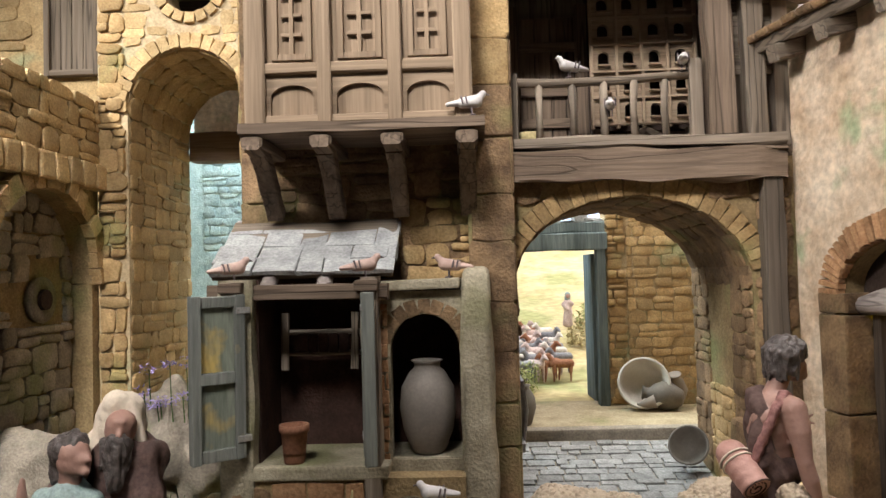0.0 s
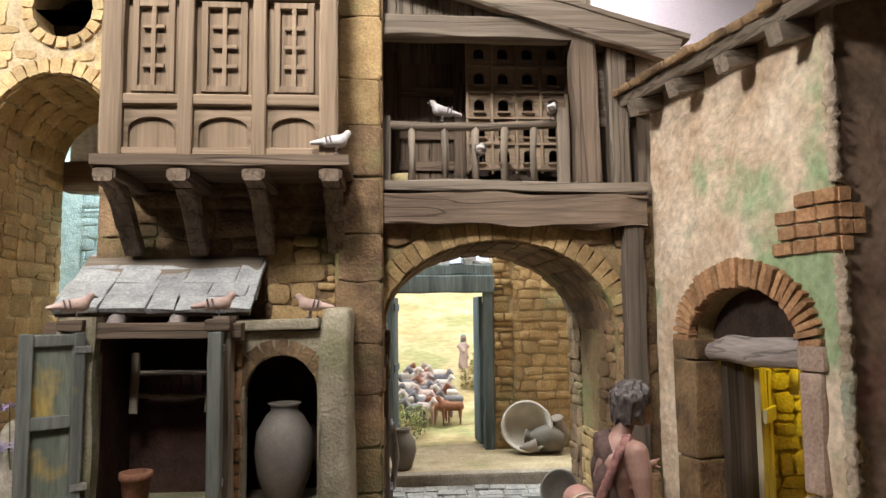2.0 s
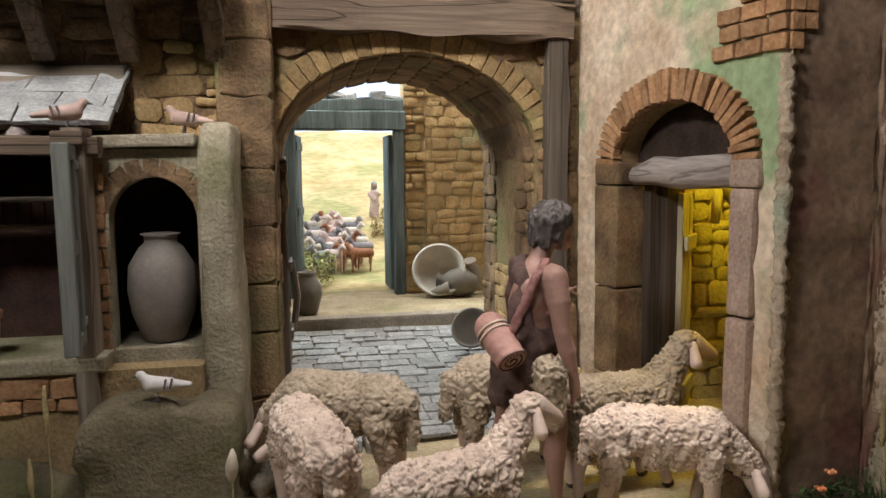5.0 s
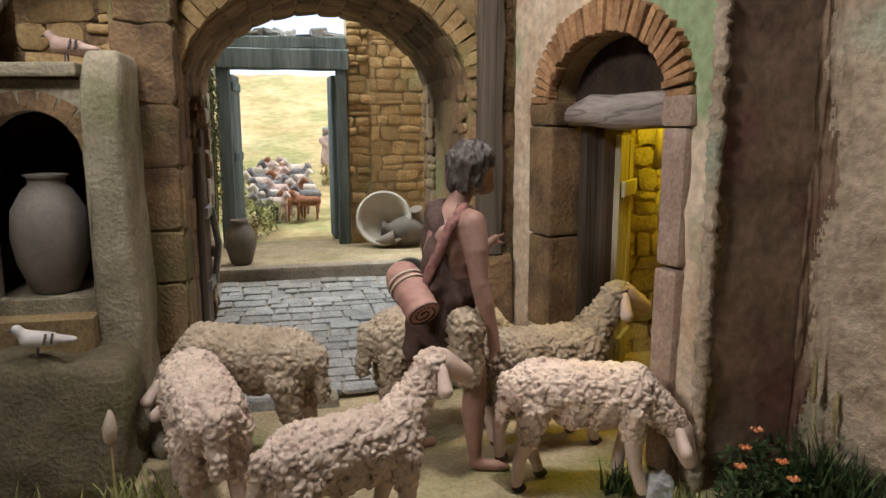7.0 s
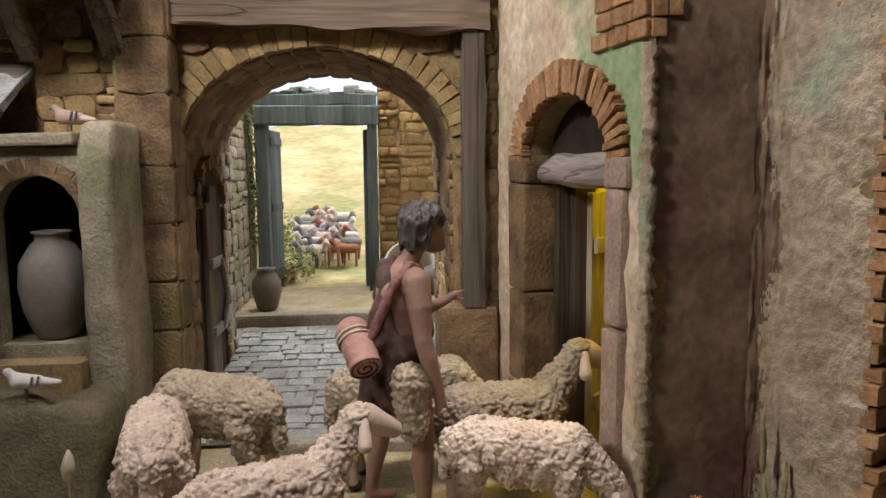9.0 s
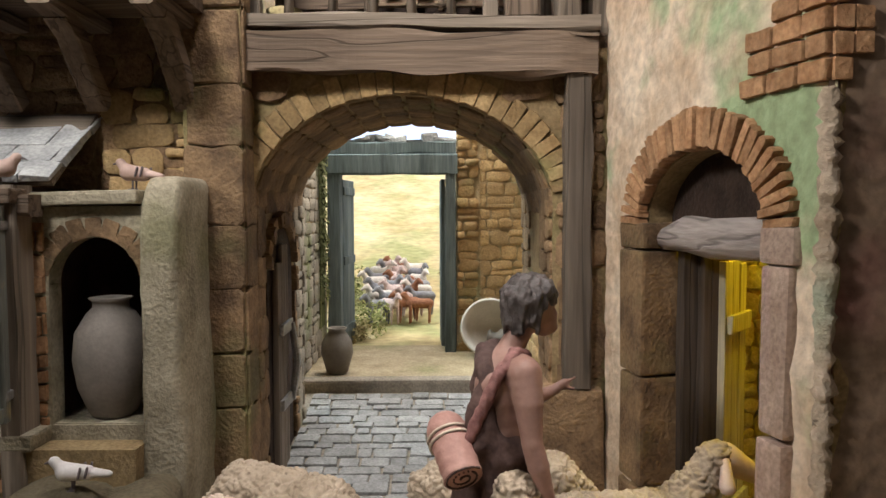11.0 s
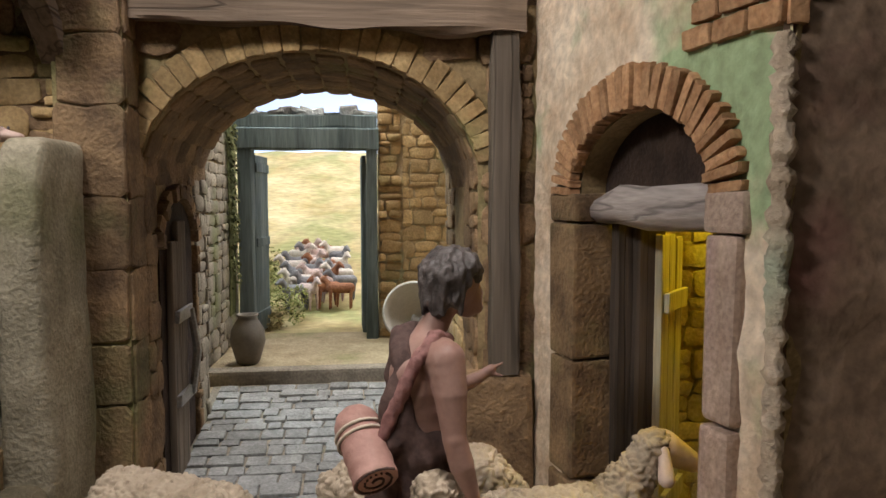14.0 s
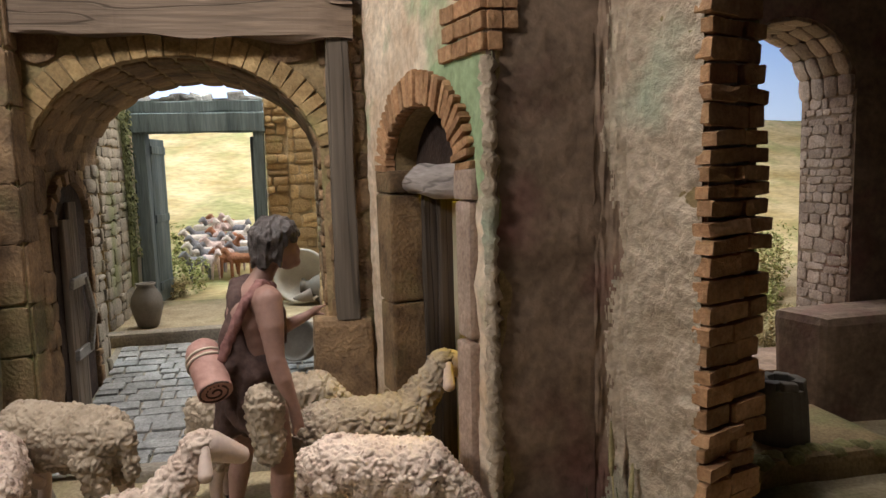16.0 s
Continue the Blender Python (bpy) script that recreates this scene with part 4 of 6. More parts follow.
stones(tower, GOLD, TW, -34.2, -15, 36, 64, 1.3, 2.7, off_tower, proud=0.22)
stones(tower, OCHRE, TW, -36.9, -33.9, 2, 64, 2.0, 2.8, proud=0.7)
ring_of(tower, GOLD, TW, -27.1, 42.6, 6.6, 6.8, 1.7, 19, 0, 180, proud=0.5)
ring_of(tower, GOLD, TW, -26.6, 56.4, 3.0, 3.0, 1.2, 18, 0, 360, proud=0.5)
stones(tower, OCHRE, frame_of(-33.7, 77, 90), 0.2, 16.8, 6, 42, 1.8, 3.0, proud=0.3)
for k in range(9):
    t = radians(6 + k * 21)
    cu, cz = -27.1 + 6.6 * math.cos(t), 42.6 + 6.8 * math.sin(t)
    for j in range(6):
        m = Matrix.Translation((cu, 78.4 + j * 2.7, cz)) @ pose(0, 0, 0, 0, 90 - math.degrees(t), 0) @ pose(0, 0, 0, -90, 0, 0)
        block(tower, "stone", OCHRE, m, (2.35, 0.4, 2.5))
bm = B()
box(bm, -33.4, -15, 95, 97, 43.5, 60)
solid("wall_overhang", bm, PLASTER, "plastered upper room over the lane", "wall", "structure")
bm = B()
plank(bm, (-33.4, 94.6, 41.8), (-14, 94.6, 41.8), 2.6, 3.8, 8, 0.15)
solid("overhang_beam", bm, WOOD["x"], "dark timber beam under the overhanging room", "beam")
bm = B()
box(bm, -45, -5, 110, 112, 0, 60)
lanew = solid("wall_lane", bm, BLUE_ST, "blue-grey stone wall at the end of a lane", "wall", "structure")
stones(lanew, BLUE_ST, frame_of(0, 110, 0), -38, -12, 8, 44, 1.7, 2.6, proud=0.22)
# upper house behind the parapet
bm = B()
box(bm, -80, -36, 88, 92, 0, 80)
upper = solid("wall_upper_house", bm, GOLD, "golden and green stained upper house wall", "wall", "structure")
stones(upper, GOLD, frame_of(0, 88, 0), -60, -36.5, 42, 74, 2.8, 4.2, lambda u, v: not (-49.5 < u < -42.5 and 50 < v < 62), proud=0.4)
win = thing("upper_window", "closed grey wooden window shutter in a stone frame", "window", kind="structure")
win["kind"] = "structure"
for i in range(4):
    bm = B()
    box(bm, -48.6 + i * 1.42, -47.25 + i * 1.42, 87.4, 87.9, 50.5, 60.5, 0.1, wob=0.04)
    part("board", bm, WOODG["z"], win)
for x in (-49.2, -42.9):
    bm = B()
    box(bm, x, x + 0.7, 86.9, 88.1, 50.0, 61.4, 0.15, wob=0.05)
    part("window_frame", bm, WOODG["z"], win)
for z in (50, 60.8):
    bm = B()
    box(bm, -48.5, -42.9, 86.9, 88.1, z, z + 0.8, 0.15, wob=0.05)
    part("window_frame", bm, WOODG["x"], win)


# ---------------------------------------------------------------- projecting window of the house
bay = thing("bay_window", "weathered brown wooden bay window with lattice shutters on brackets", "bay window")
bm = B()
box(bm, -13.2, 2.9, 56.4, 62.6, 36, 62)
part("bay_body", bm, PALE_WOOD["z"], bay)
bm = B()
plank(bm, (-14.4, 58.6, 35.6), (4.6, 58.6, 35.6), 7.4, 1.0, 14, 0.09)
part("shelf", bm, WOOD["x"], bay)
for x0, x1 in ((-14.0, -12.4), (-8.3, -7.2), (-2.8, -1.7), (2.3, 3.7)):
    bm = B()
    plank(bm, ((x0 + x1) / 2, 56.0, 36.1), ((x0 + x1) / 2, 56.0, 62), x1 - x0, 1.1, 12, 0.05, up=(0, 1, 0))
    part("post", bm, PALE_WOOD["z"], bay)
for z, h in ((40.4, 0.9), (48.9, 0.9), (58, 0.9), (36.4, 0.6)):
    for x0, x1 in ((-12.4, -8.3), (-7.2, -2.8), (-1.7, 2.3)):
        bm = B()
        plank(bm, (x0, 56.05, z), (x1, 56.05, z), 0.8, h, 5, 0.04)
        part("rail", bm, PALE_WOOD["x"], bay)
for x0, x1 in ((-12.4, -8.3), (-7.2, -2.8), (-1.7, 2.3)):
    # arched lower panel
    bm = B()
    arch_wall(bm, frame_of(0, 56.05, 0), x0, x1, 36.7, 40.0, (x0 + x1) / 2, (x1 - x0) / 2 - 0.35, 38.2, 0.95, 0, -0.4)
    part("arched_panel", bm, PALE_WOOD["x"], bay)
    # shutters above, two storeys of panes
    for zb, zt in ((40.9, 48.4), (49.4, 57.5)):
        a, b = x0 + 0.45, x1 - 0.45
        sh = B()
        for p, q in (((a, zb + 0.2), (a + 0.5, zt - 0.1)), ((b - 0.5, zb + 0.2), (b, zt - 0.1)), ((a + 0.5, zb + 0.2), (b - 0.5, zb + 0.7)), ((a + 0.5, zt - 0.6), (b - 0.5, zt - 0.1))):
            box(sh, p[0], q[0], 55.95, 56.45, p[1], q[1], 0.06)
        shutter = part("shutter", sh, PALE_WOOD["z"], bay)
        mid = (a + b) / 2
        gr = B()
        plank(gr, (mid, 56.15, zb + 0.7), (mid, 56.15, zt - 0.6), 0.35, 0.3, 4, 0.02, up=(0, 1, 0))
        part("glazing_bar", gr, PALE_WOOD["z"], shutter)
        for k in range(1, 4):
            z = zb + 0.7 + (zt - zb - 1.3) * k / 4
            gr = B()
            plank(gr, (a + 0.8, 56.17, z), (b - 0.8, 56.17, z), 0.28, 0.3, 3, 0.02)
            part("glazing_bar", gr, PALE_WOOD["x"], shutter)
for x in (-13.4, -8.05, -2.55, 3.2):
    bm = B()
    pts = [(x, 55.0, 34.5), (x, 57.0, 34.2), (x, 58.6, 33.2), (x, 60.2, 31.4), (x, 62.0, 29.4)]
    for p, q in zip(pts, pts[1:]):
        plank(bm, p, q, 1.35, 1.3 if p is not pts[0] else 1.0, 2, 0.05)
    plank(bm, (x, 55.2, 34.6), (x, 62.4, 34.6), 1.7, 0.8, 4, 0.05)
    part("bracket", bm, WOOD["y"], bay)

# ---------------------------------------------------------------- dovecote gallery over the arch
bm = B()
plank(bm, (6.8, 63.3, 33.1), (30.2, 63.3, 32.8), 2.6, 2.8, 22, 0.3)
solid("main_beam", bm, WOOD["x"], "massive cracked brown beam over the arch", "beam")
bm = B()
plank(bm, (6.8, 63.5, 35.1), (30.4, 63.5, 34.9), 2.4, 1.0, 16, 0.12)
solid("sill_beam", bm, WOODG["x"], "grey weathered sill beam under the railing", "beam")
# The post's shaded look comes from its darkened wood colour.
bm = B()
plank(bm, (29.0, 63.2, 10.4), (29.0, 63.2, 31.6), 1.8, 1.8, 10, 0.1, up=(0, 1, 0))
solid("arch_post", bm, SHADED_WOOD, "thick grey-brown timber post beside the arch, coloured as in shade", "post")
bm = B()
box(bm, 6.9, 31.5, 64.0, 80, 33.5, 34.6)
gal = solid("gallery_floor", bm, WOOD["y"], "dark plank floor of the gallery", "floor", "structure")
bm = B()
box(bm, 6.9, 31.5, 71.5, 73, 34.6, 56)
box(bm, 30.2, 31.5, 64, 71.5, 34.6, 54)
for v in bm.verts:
    if v.co.z > 50:
        v.co.z = 55.8 - (v.co.x - 5.5) * 0.283
galw = solid("wall_gallery", bm, WOODG["z"], "dark plank back wall of the gallery", "wall", "structure")
rail = thing("railing", "rough wooden pole railing of the gallery", "railing")
bm = B()
tube(bm, [(7.2, 63.6, 40.7), (11, 63.5, 40.5), (17, 63.6, 40.6), (23.3, 63.6, 40.9)], [0.42, 0.4, 0.38, 0.42], 8, wob=0.05)
part("handrail", bm, WOODG["x"], rail, smooth=True)
for x in (9.6, 12.5, 15.3, 17.9, 20.6):
    bm = B()
    tube(bm, [(x, 63.6, 35.4), (x + random.uniform(-0.15, 0.15), 63.6, 38), (x, 63.6, 40.5)], [0.36, 0.32, 0.36], 8, wob=0.04)
    part("baluster", bm, WOODG["z"], rail, smooth=True)
for x, w, z in ((7.3, 0.9, 41.4), (23.2, 1.1, 42.2)):
    bm = B()
    plank(bm, (x, 63.6, 35.4), (x, 63.6, z), w, 0.9, 5, 0.06, up=(0, 1, 0))
    part("end_post", bm, WOODG["z"], rail)
bm = B()
plank(bm, (25.3, 63.4, 35.4), (25.0, 63.4, 50.2), 2.2, 1.9, 10, 0.14, up=(0, 1, 0))
solid("gallery_post", bm, WOOD["z"], "cracked red-brown timber post of the gallery", "post")
bm = B()
plank(bm, (28.4, 63.9, 35.4), (28.2, 63.9, 48.0), 1.8, 1.4, 8, 0.1, up=(0, 1, 0))
solid("gallery_post", bm, WOODG["z"], "dark grey timber post beside the siding", "post")
for i in range(4):
    z = 41.0 + i * 1.75
    bm = B()
    plank(bm, (26.2, 64.6 + (i % 2) * 0.1, z + 0.85), (31.4, 64.6, z + 0.75), 0.5, 1.7, 4, 0.06)
    part("siding_board", bm, WOODG["x"], galw)
bm = B()
plank(bm, (6.9, 63.4, 49.5), (26.2, 63.4, 49.3), 1.8, 1.9, 10, 0.14)
solid("gallery_beam", bm, WOODG["x"], "weathered beam across the top of the gallery", "beam")
for i in range(14):
    x = 7.0 + i * 1.38
    bm = B()
    plank(bm, (x + 0.65, 63.9, 50.3), (x + 0.65, 63.9, 55.2 - i * 0.17), 1.3, 0.4, 3, 0.05, up=(0, 1, 0))
    part("gable_board", bm, WOODG["z"], galw)
roof = thing("gallery_roof", "sloping weathered plank roof over the gallery", "roof")
bm = B()
plank(bm, (5.5, 62.3, 55.4), (33.5, 62.3, 47.2), 1.2, 2.3, 12, 0.12)
part("barge_board", bm, WOODG["x"], roof)
for i in range(8):
    y = 62.6 + i * 2.1
    bm = B()
    plank(bm, (5.5, y, 56.6), (34.5, y, 48.4), 2.0, 0.6, 10, 0.06)
    part("roof_board", bm, WOODG["x"], roof)
for x in (12, 19, 26, 31):
    z = 56.0 - (x - 5.5) * 0.283
    bm = B()
    plank(bm, (x, 61.9, z - 0.75), (x, 78, z - 0.75), 1.2, 1.1, 6, 0.05)
    part("purlin", bm, WOODG["y"], roof)

# door in the gallery's back wall
gd = thing("gallery_door", "dark brown panelled plank door in the gallery", "door")
for i in range(4):
    bm = B()
    box(bm, 8.6 + i * 1.5, 10.04 + i * 1.5, 71.0, 71.6, 34.8, 49, 0.08, wob=0.03)
    part("plank", bm, WOOD["z"], gd)
for x in (7.9, 14.6):
    bm = B()
    plank(bm, (x, 70.9, 34.6), (x, 70.9, 50), 1.2, 1.2, 6, 0.05, up=(0, 1, 0))
    part("door_post", bm, WOOD["z"], gd)
for z in (38.5, 41.6, 46.0):
    bm = B()
    plank(bm, (8.6, 70.8, z), (14.4, 70.8, z), 0.5, 0.9, 4, 0.04)
    part("batten", bm, WOOD["x"], gd)

# nesting box wall
dove = thing("nesting_boxes", "pale wooden wall of arched pigeon nesting holes", "nesting boxes")
CX, RZ = (16.3, 18.65, 21.05, 23.5), (38.9, 41.4, 43.9, 46.5, 49.0)
# Black sheet in place of the shade inside the boxes.
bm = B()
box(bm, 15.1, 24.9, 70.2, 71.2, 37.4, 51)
part("back_panel", bm, SHADE_BLACK, dove, "black panel standing for the shade inside the nesting holes")
for cx in CX:
    for rz in RZ:
        bm = B()
        arch_wall(bm, frame_of(0, 68.4, 0), cx - 1.17, cx + 1.17, rz - 1.22, rz + 1.22, cx, 0.52, rz + 0.25, 0.5, 0, -0.5, sill=rz - 0.55, steps=10)
        cell = part("hole_panel", bm, NEST_WOOD["x"], dove)
        bm = B()
        box(bm, cx - 0.6, cx + 0.6, 67.9, 68.4, rz - 0.75, rz - 0.56, 0.04)
        part("perch", bm, NEST_WOOD["x"], cell)
for cx in (15.1, 17.47, 19.85, 22.27, 24.8):
    bm = B()
    plank(bm, (cx, 68.3, 37.3), (cx, 68.3, 51), 0.3, 0.5, 6, 0.03, up=(0, 1, 0))
    part("divider", bm, NEST_WOOD["z"], dove)
for rz in [r - 1.24 for r in RZ]:
    bm = B()
    plank(bm, (15.0, 68.25, rz), (24.9, 68.25, rz), 0.5, 0.22, 6, 0.02)
    part("ledge", bm, NEST_WOOD["x"], dove)
for x in (15.5, 24.4):
    bm = B()
    plank(bm, (x, 69.2, 34.6), (x, 69.2, 37.4), 0.8, 0.8, 2, 0.03, up=(0, 1, 0))
    part("leg", bm, WOODG["z"], dove)
bm = B()
plank(bm, (15.8, 68.6, 34.9), (20, 68.6, 37.2), 0.5, 0.6, 3, 0.03)
plank(bm, (20, 68.6, 37.2), (24.2, 68.6, 34.9), 0.5, 0.6, 3, 0.03)
part("brace", bm, WOODG["x"], dove)
bm = B()
lathe(bm, [(0.9, 0), (1.1, 0.3), (1.2, 1.4), (1.25, 1.9), (1.0, 1.9), (0.9, 0.5)], (8.9, 65.4, 34.6), 16)
solid("basket", bm, DRYG, "small straw basket on the gallery floor", "basket", smooth=True)

# ---------------------------------------------------------------- shed built against the house
shed = thing("shed", "low shed with plastered posts and a slate roof", "shed")
RM = Matrix.Translation((0, 57.0, 24.3)) @ pose(0, 0, 0, 38.0, 0, 0)
bm = B()
box(bm, -17.2, -2.9, -0.4, 7.3, -0.1, 0.35, 0.08, RM)
part("roof_deck", bm, WOODG["x"], shed)
j = 0
yy = -0.8
while yy < 7.2:
    x = -17.6 + random.uniform(0, 0.4)
    d = random.uniform(1.7, 2.2)
    while x < -2.9:
        w = random.uniform(2.0, 4.2)
        x1 = min(x + w, -2.6)
        if x1 - x > 0.6:
            bm = B()
            t = random.uniform(-1.6, 1.6)
            box(bm, x, x1 - 0.08, yy, yy + d + 0.5, 0.42 - j * 0.0, 0.85, 0.07, RM @ pose(0, 0, j * 0.0, -5.5, 0, t * 0.4), 0.09)
            part("slate", bm, SLATE, shed)
        x += w
    yy += d
    j += 1
bm = B()
plank(bm, (-16.8, 55.2, 23.1), (-3.1, 55.2, 22.9), 1.4, 1.2, 8, 0.08)
part("front_beam", bm, WOOD["x"], shed)
for x in (-12.6, -8.2):
    bm = B()
    tube(bm, [(x, 55.6, 23.0), (x, 61.5, 27.2)], [0.62, 0.6], 12, wob=0.03)
    part("roof_pole", bm, LOG, shed, "pale round pole end", smooth=True)
for x0, x1 in ((-15.8, -13.3), (-5.1, -3.8)):
    bm = B()
    plank(bm, ((x0 + x1) / 2, 55.2, 0), ((x0 + x1) / 2, 55.2, 24.0), x1 - x0, 1.9, 10, 0.12, up=(0, 1, 0))
    part("post", bm, PLASTER_G if x0 < -10 else WOODG["z"], shed)
for x in (-14.8, -4.6):
    bm = B()
    box(bm, x - 0.9, x + 0.9, 53.6, 55.4, 23.0, 23.8, 0.15, wob=0.06)
    part("post_cap", bm, WOOD["x"], shed)
# Lining coloured dark for the shade that the roof overhang casts inside.
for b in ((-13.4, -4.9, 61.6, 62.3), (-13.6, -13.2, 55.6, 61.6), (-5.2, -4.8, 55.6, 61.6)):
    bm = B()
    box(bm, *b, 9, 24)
    part("lining", bm, SHADE_RED, shed, "reddish inside wall darkened for the shade under the roof")
for z in (17.9, 19.6):
    bm = B()
    tube(bm, [(-12.4, 59.3, z), (-5.9, 59.3, z)], [0.22, 0.22], 8)
    part("rack_pole", bm, WOODG["x"], shed)
for x in (-12.1, -6.4):
    bm = B()
    plank(bm, (x, 59.0, 16.6), (x + 0.1, 59.0, 21.2), 0.6, 0.4, 4, 0.05, up=(0, 1, 0))
    part("rack_upright", bm, WOODG["z"], shed)
# Bricks darkened by colour so that they sink into the shed's shade.
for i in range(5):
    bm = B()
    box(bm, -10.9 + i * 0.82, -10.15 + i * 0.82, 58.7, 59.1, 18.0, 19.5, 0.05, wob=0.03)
    part("rack_brick", bm, SHADE_RED, shed)
bm = B()
box(bm, -15.6, -3.3, 54.3, 62.5, 8.9, 10.0, 0.2, wob=0.08)
part("sill", bm, PLASTER_G, shed, "worn plaster sill")


SHUTP = mat("faded_panel_paint", (0.15, 0.17, 0.14), (0.25, 0.27, 0.22), scale=40, stretch=(1, 1, 0.15), vary=0.1, moss=(0.50, 0.36, 0.12), moss_at=0.62, moss_scale=34)


def shutter(hinge, ang, width, label):
    ob = thing("shed_shutter", label, "shutter", "shutters of the shed")
    m = Matrix.Translation(hinge) @ pose(0, 0, 0, 0, 0, ang)
    for a, b in ((0, 0.75), (width - 0.75, width)):
        bm = B()
        box(bm, a, b, -0.42, 0.42, 0, 12.0, 0.1, m, 0.05)
        part("stile", bm, SHUT, ob)
    for z in (0.05, 5.6, 11.1):
        bm = B()
        box(bm, 0.75, width - 0.75, -0.36, 0.36, z, z + 0.85, 0.08, m, 0.05)
        part("rail", bm, SHUT, ob)
    for z0, z1 in ((0.9, 5.6), (6.45, 11.1)):
        bm = B()
        box(bm, 0.75, width - 0.75, -0.06, 0.06, z0, z1, 0, m)
        part("panel", bm, SHUTP, ob, "faded green-grey panel")
    for z in (1.2, 10.6):
        bm = B()
        box(bm, -0.4, 0.7, -0.5, 0.5, z, z + 0.5, 0.08, m)
        part("hinge", bm, IRON, ob)


shutter((-13.9, 54.0, 10.9), 180 + 40, 4.0, "faded green-grey framed wooden shutter standing open")
shutter((-4.6, 54.0, 10.9), -80, 3.7, "grey framed wooden shutter opened straight out")

# base with bare bricks, plinth, niche and pillar
bm = B()
box(bm, -15.4, 2.4, 54.6, 62.6, -1, 9.0)
base = solid("shed_base", bm, MORTAR, "low brick and plaster base under the shed", "base", "structure")
stones(base, BRICK, frame_of(0, 54.6, 0), -12.2, -4.5, 6.6, 9.0, 1.2, 2.0, proud=0.35, name="brick", gap=0.12)
stones(base, OCHRE_D, frame_of(0, 54.6, 0), -15.2, -12.2, 0.5, 9.0, 2.0, 2.4, proud=0.35)
bm = B()
r = bmesh.ops.create_cube(bm, size=1)
bmesh.ops.subdivide_edges(bm, edges=bm.edges, cuts=13, use_grid_fill=True)
for v in bm.verts:
    p = v.co * 2
    s = (abs(p.x) ** 7 + abs(p.y) ** 7 + abs(p.z) ** 7) ** (1 / 7)
    p = p / max(s, 1e-6) * max(abs(p.x), abs(p.y), abs(p.z))
    q = Vector((0.2 + p.x * 4.6, 54.0 + p.y * 2.4, 3.1 + p.z * 4.2))
    v.co = q + Vector((1, 1, 1)) * noise.fractal(q * 0.3, 1, 2, 4) * 0.6 - Vector((0, 1.0 * (1 - p.z) * max(0.0, -p.y), 0))
solid("plinth", bm, EARTH_D, "rough dark mossy earth plinth in front of the niche", "plinth", smooth=True)

NICHE = frame_of(0, 56.4, 0)
bm = B()
arch_wall(bm, NICHE, -4.2, 2.5, 8.5, 22.8, -0.5, 2.7, 18.2, 2.8, 0, -1.4, sill=9.9)
niche = solid("wall_niche", bm, PLASTER_G, "plastered niche with an arched opening", "niche", "structure")
ring_of(niche, OCHRE_D, NICHE, -0.5, 18.2, 2.7, 2.8, 1.2, 9, 12, 168, proud=0.06, gap=0.03)
stones(niche, BRICK, NICHE, -4.2, -3.3, 9, 22, 1.1, 1.2, proud=0.4, name="brick")
# Niche lining: shade around the jar painted as dark red.
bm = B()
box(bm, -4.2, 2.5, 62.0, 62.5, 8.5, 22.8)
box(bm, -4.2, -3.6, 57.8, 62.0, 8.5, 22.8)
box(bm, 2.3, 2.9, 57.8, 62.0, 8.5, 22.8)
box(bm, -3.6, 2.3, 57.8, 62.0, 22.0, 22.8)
part("niche_lining", bm, SHADE_RED, niche)
bm = B()
box(bm, -3.6, 2.3, 56.6, 62.0, 8.5, 9.95)
part("niche_floor", bm, PLASTER_G, niche)
bm = B()
box(bm, -4.4, 2.4, 55.7, 62.6, 22.85, 23.7, 0.2, wob=0.1)
solid("ledge_slab", bm, PLASTER_G, "worn stone slab over the niche", "slab")
bm = B()
r = bmesh.ops.create_cube(bm, size=1)
bmesh.ops.subdivide_edges(bm, edges=bm.edges, cuts=11, use_grid_fill=True)
for v in bm.verts:
    p = v.co * 2
    s = (abs(p.x) ** 7 + abs(p.y) ** 7 + abs(p.z) ** 9) ** (1 / 7.5)
    p = p / max(s, 1e-6) * max(abs(p.x), abs(p.y), abs(p.z))
    q = Vector((3.55 + p.x * 1.32, 59.0 + p.y * 3.3, 12 + p.z * 12.6))
    v.co = q + Vector((1, 1, 0)) * noise.fractal(q * 0.3, 1, 2, 3) * 0.3
solid("pillar", bm, PLASTER_G, "worn grey-green plaster pillar beside the niche", "pillar", smooth=True)
bm = B()
lathe(bm, [(1.1, 0), (1.4, 0.3), (2.0, 1.9), (2.25, 3.6), (2.1, 5.2), (1.4, 6.4), (1.05, 6.7), (1.05, 7.1), (1.3, 7.3), (1.05, 7.35), (0.9, 6.8)], (-0.5, 58.4, 9.95))
solid("storage_jar", bm, JAR, "large grey clay storage jar in the niche", "jar", smooth=True)
bm = B()
lathe(bm, [(0.75, 0), (0.8, 0.2), (1.0, 2.3), (1.15, 2.4), (1.15, 2.9), (0.95, 2.9), (0.85, 0.6)], (-10.6, 55.6, 10.0), 20)
solid("flower_pot", bm, TERRA, "terracotta pot on the shed sill", "pot", smooth=True)
for i, (x, y, z, w, d) in enumerate(((-18.4, 50.4, 4.6, 3.6, 2.6), (-18.0, 53.4, 7.2, 3.8, 2.4))):
    bm = B()
    box(bm, x - w / 2, x + w / 2, y - d, y + d / 2, -0.5, z, 0.4, wob=0.25)
    solid("stone_step", bm, SLATE, "pale grey rough stone step beside the shed", "step", group="steps beside the shed")


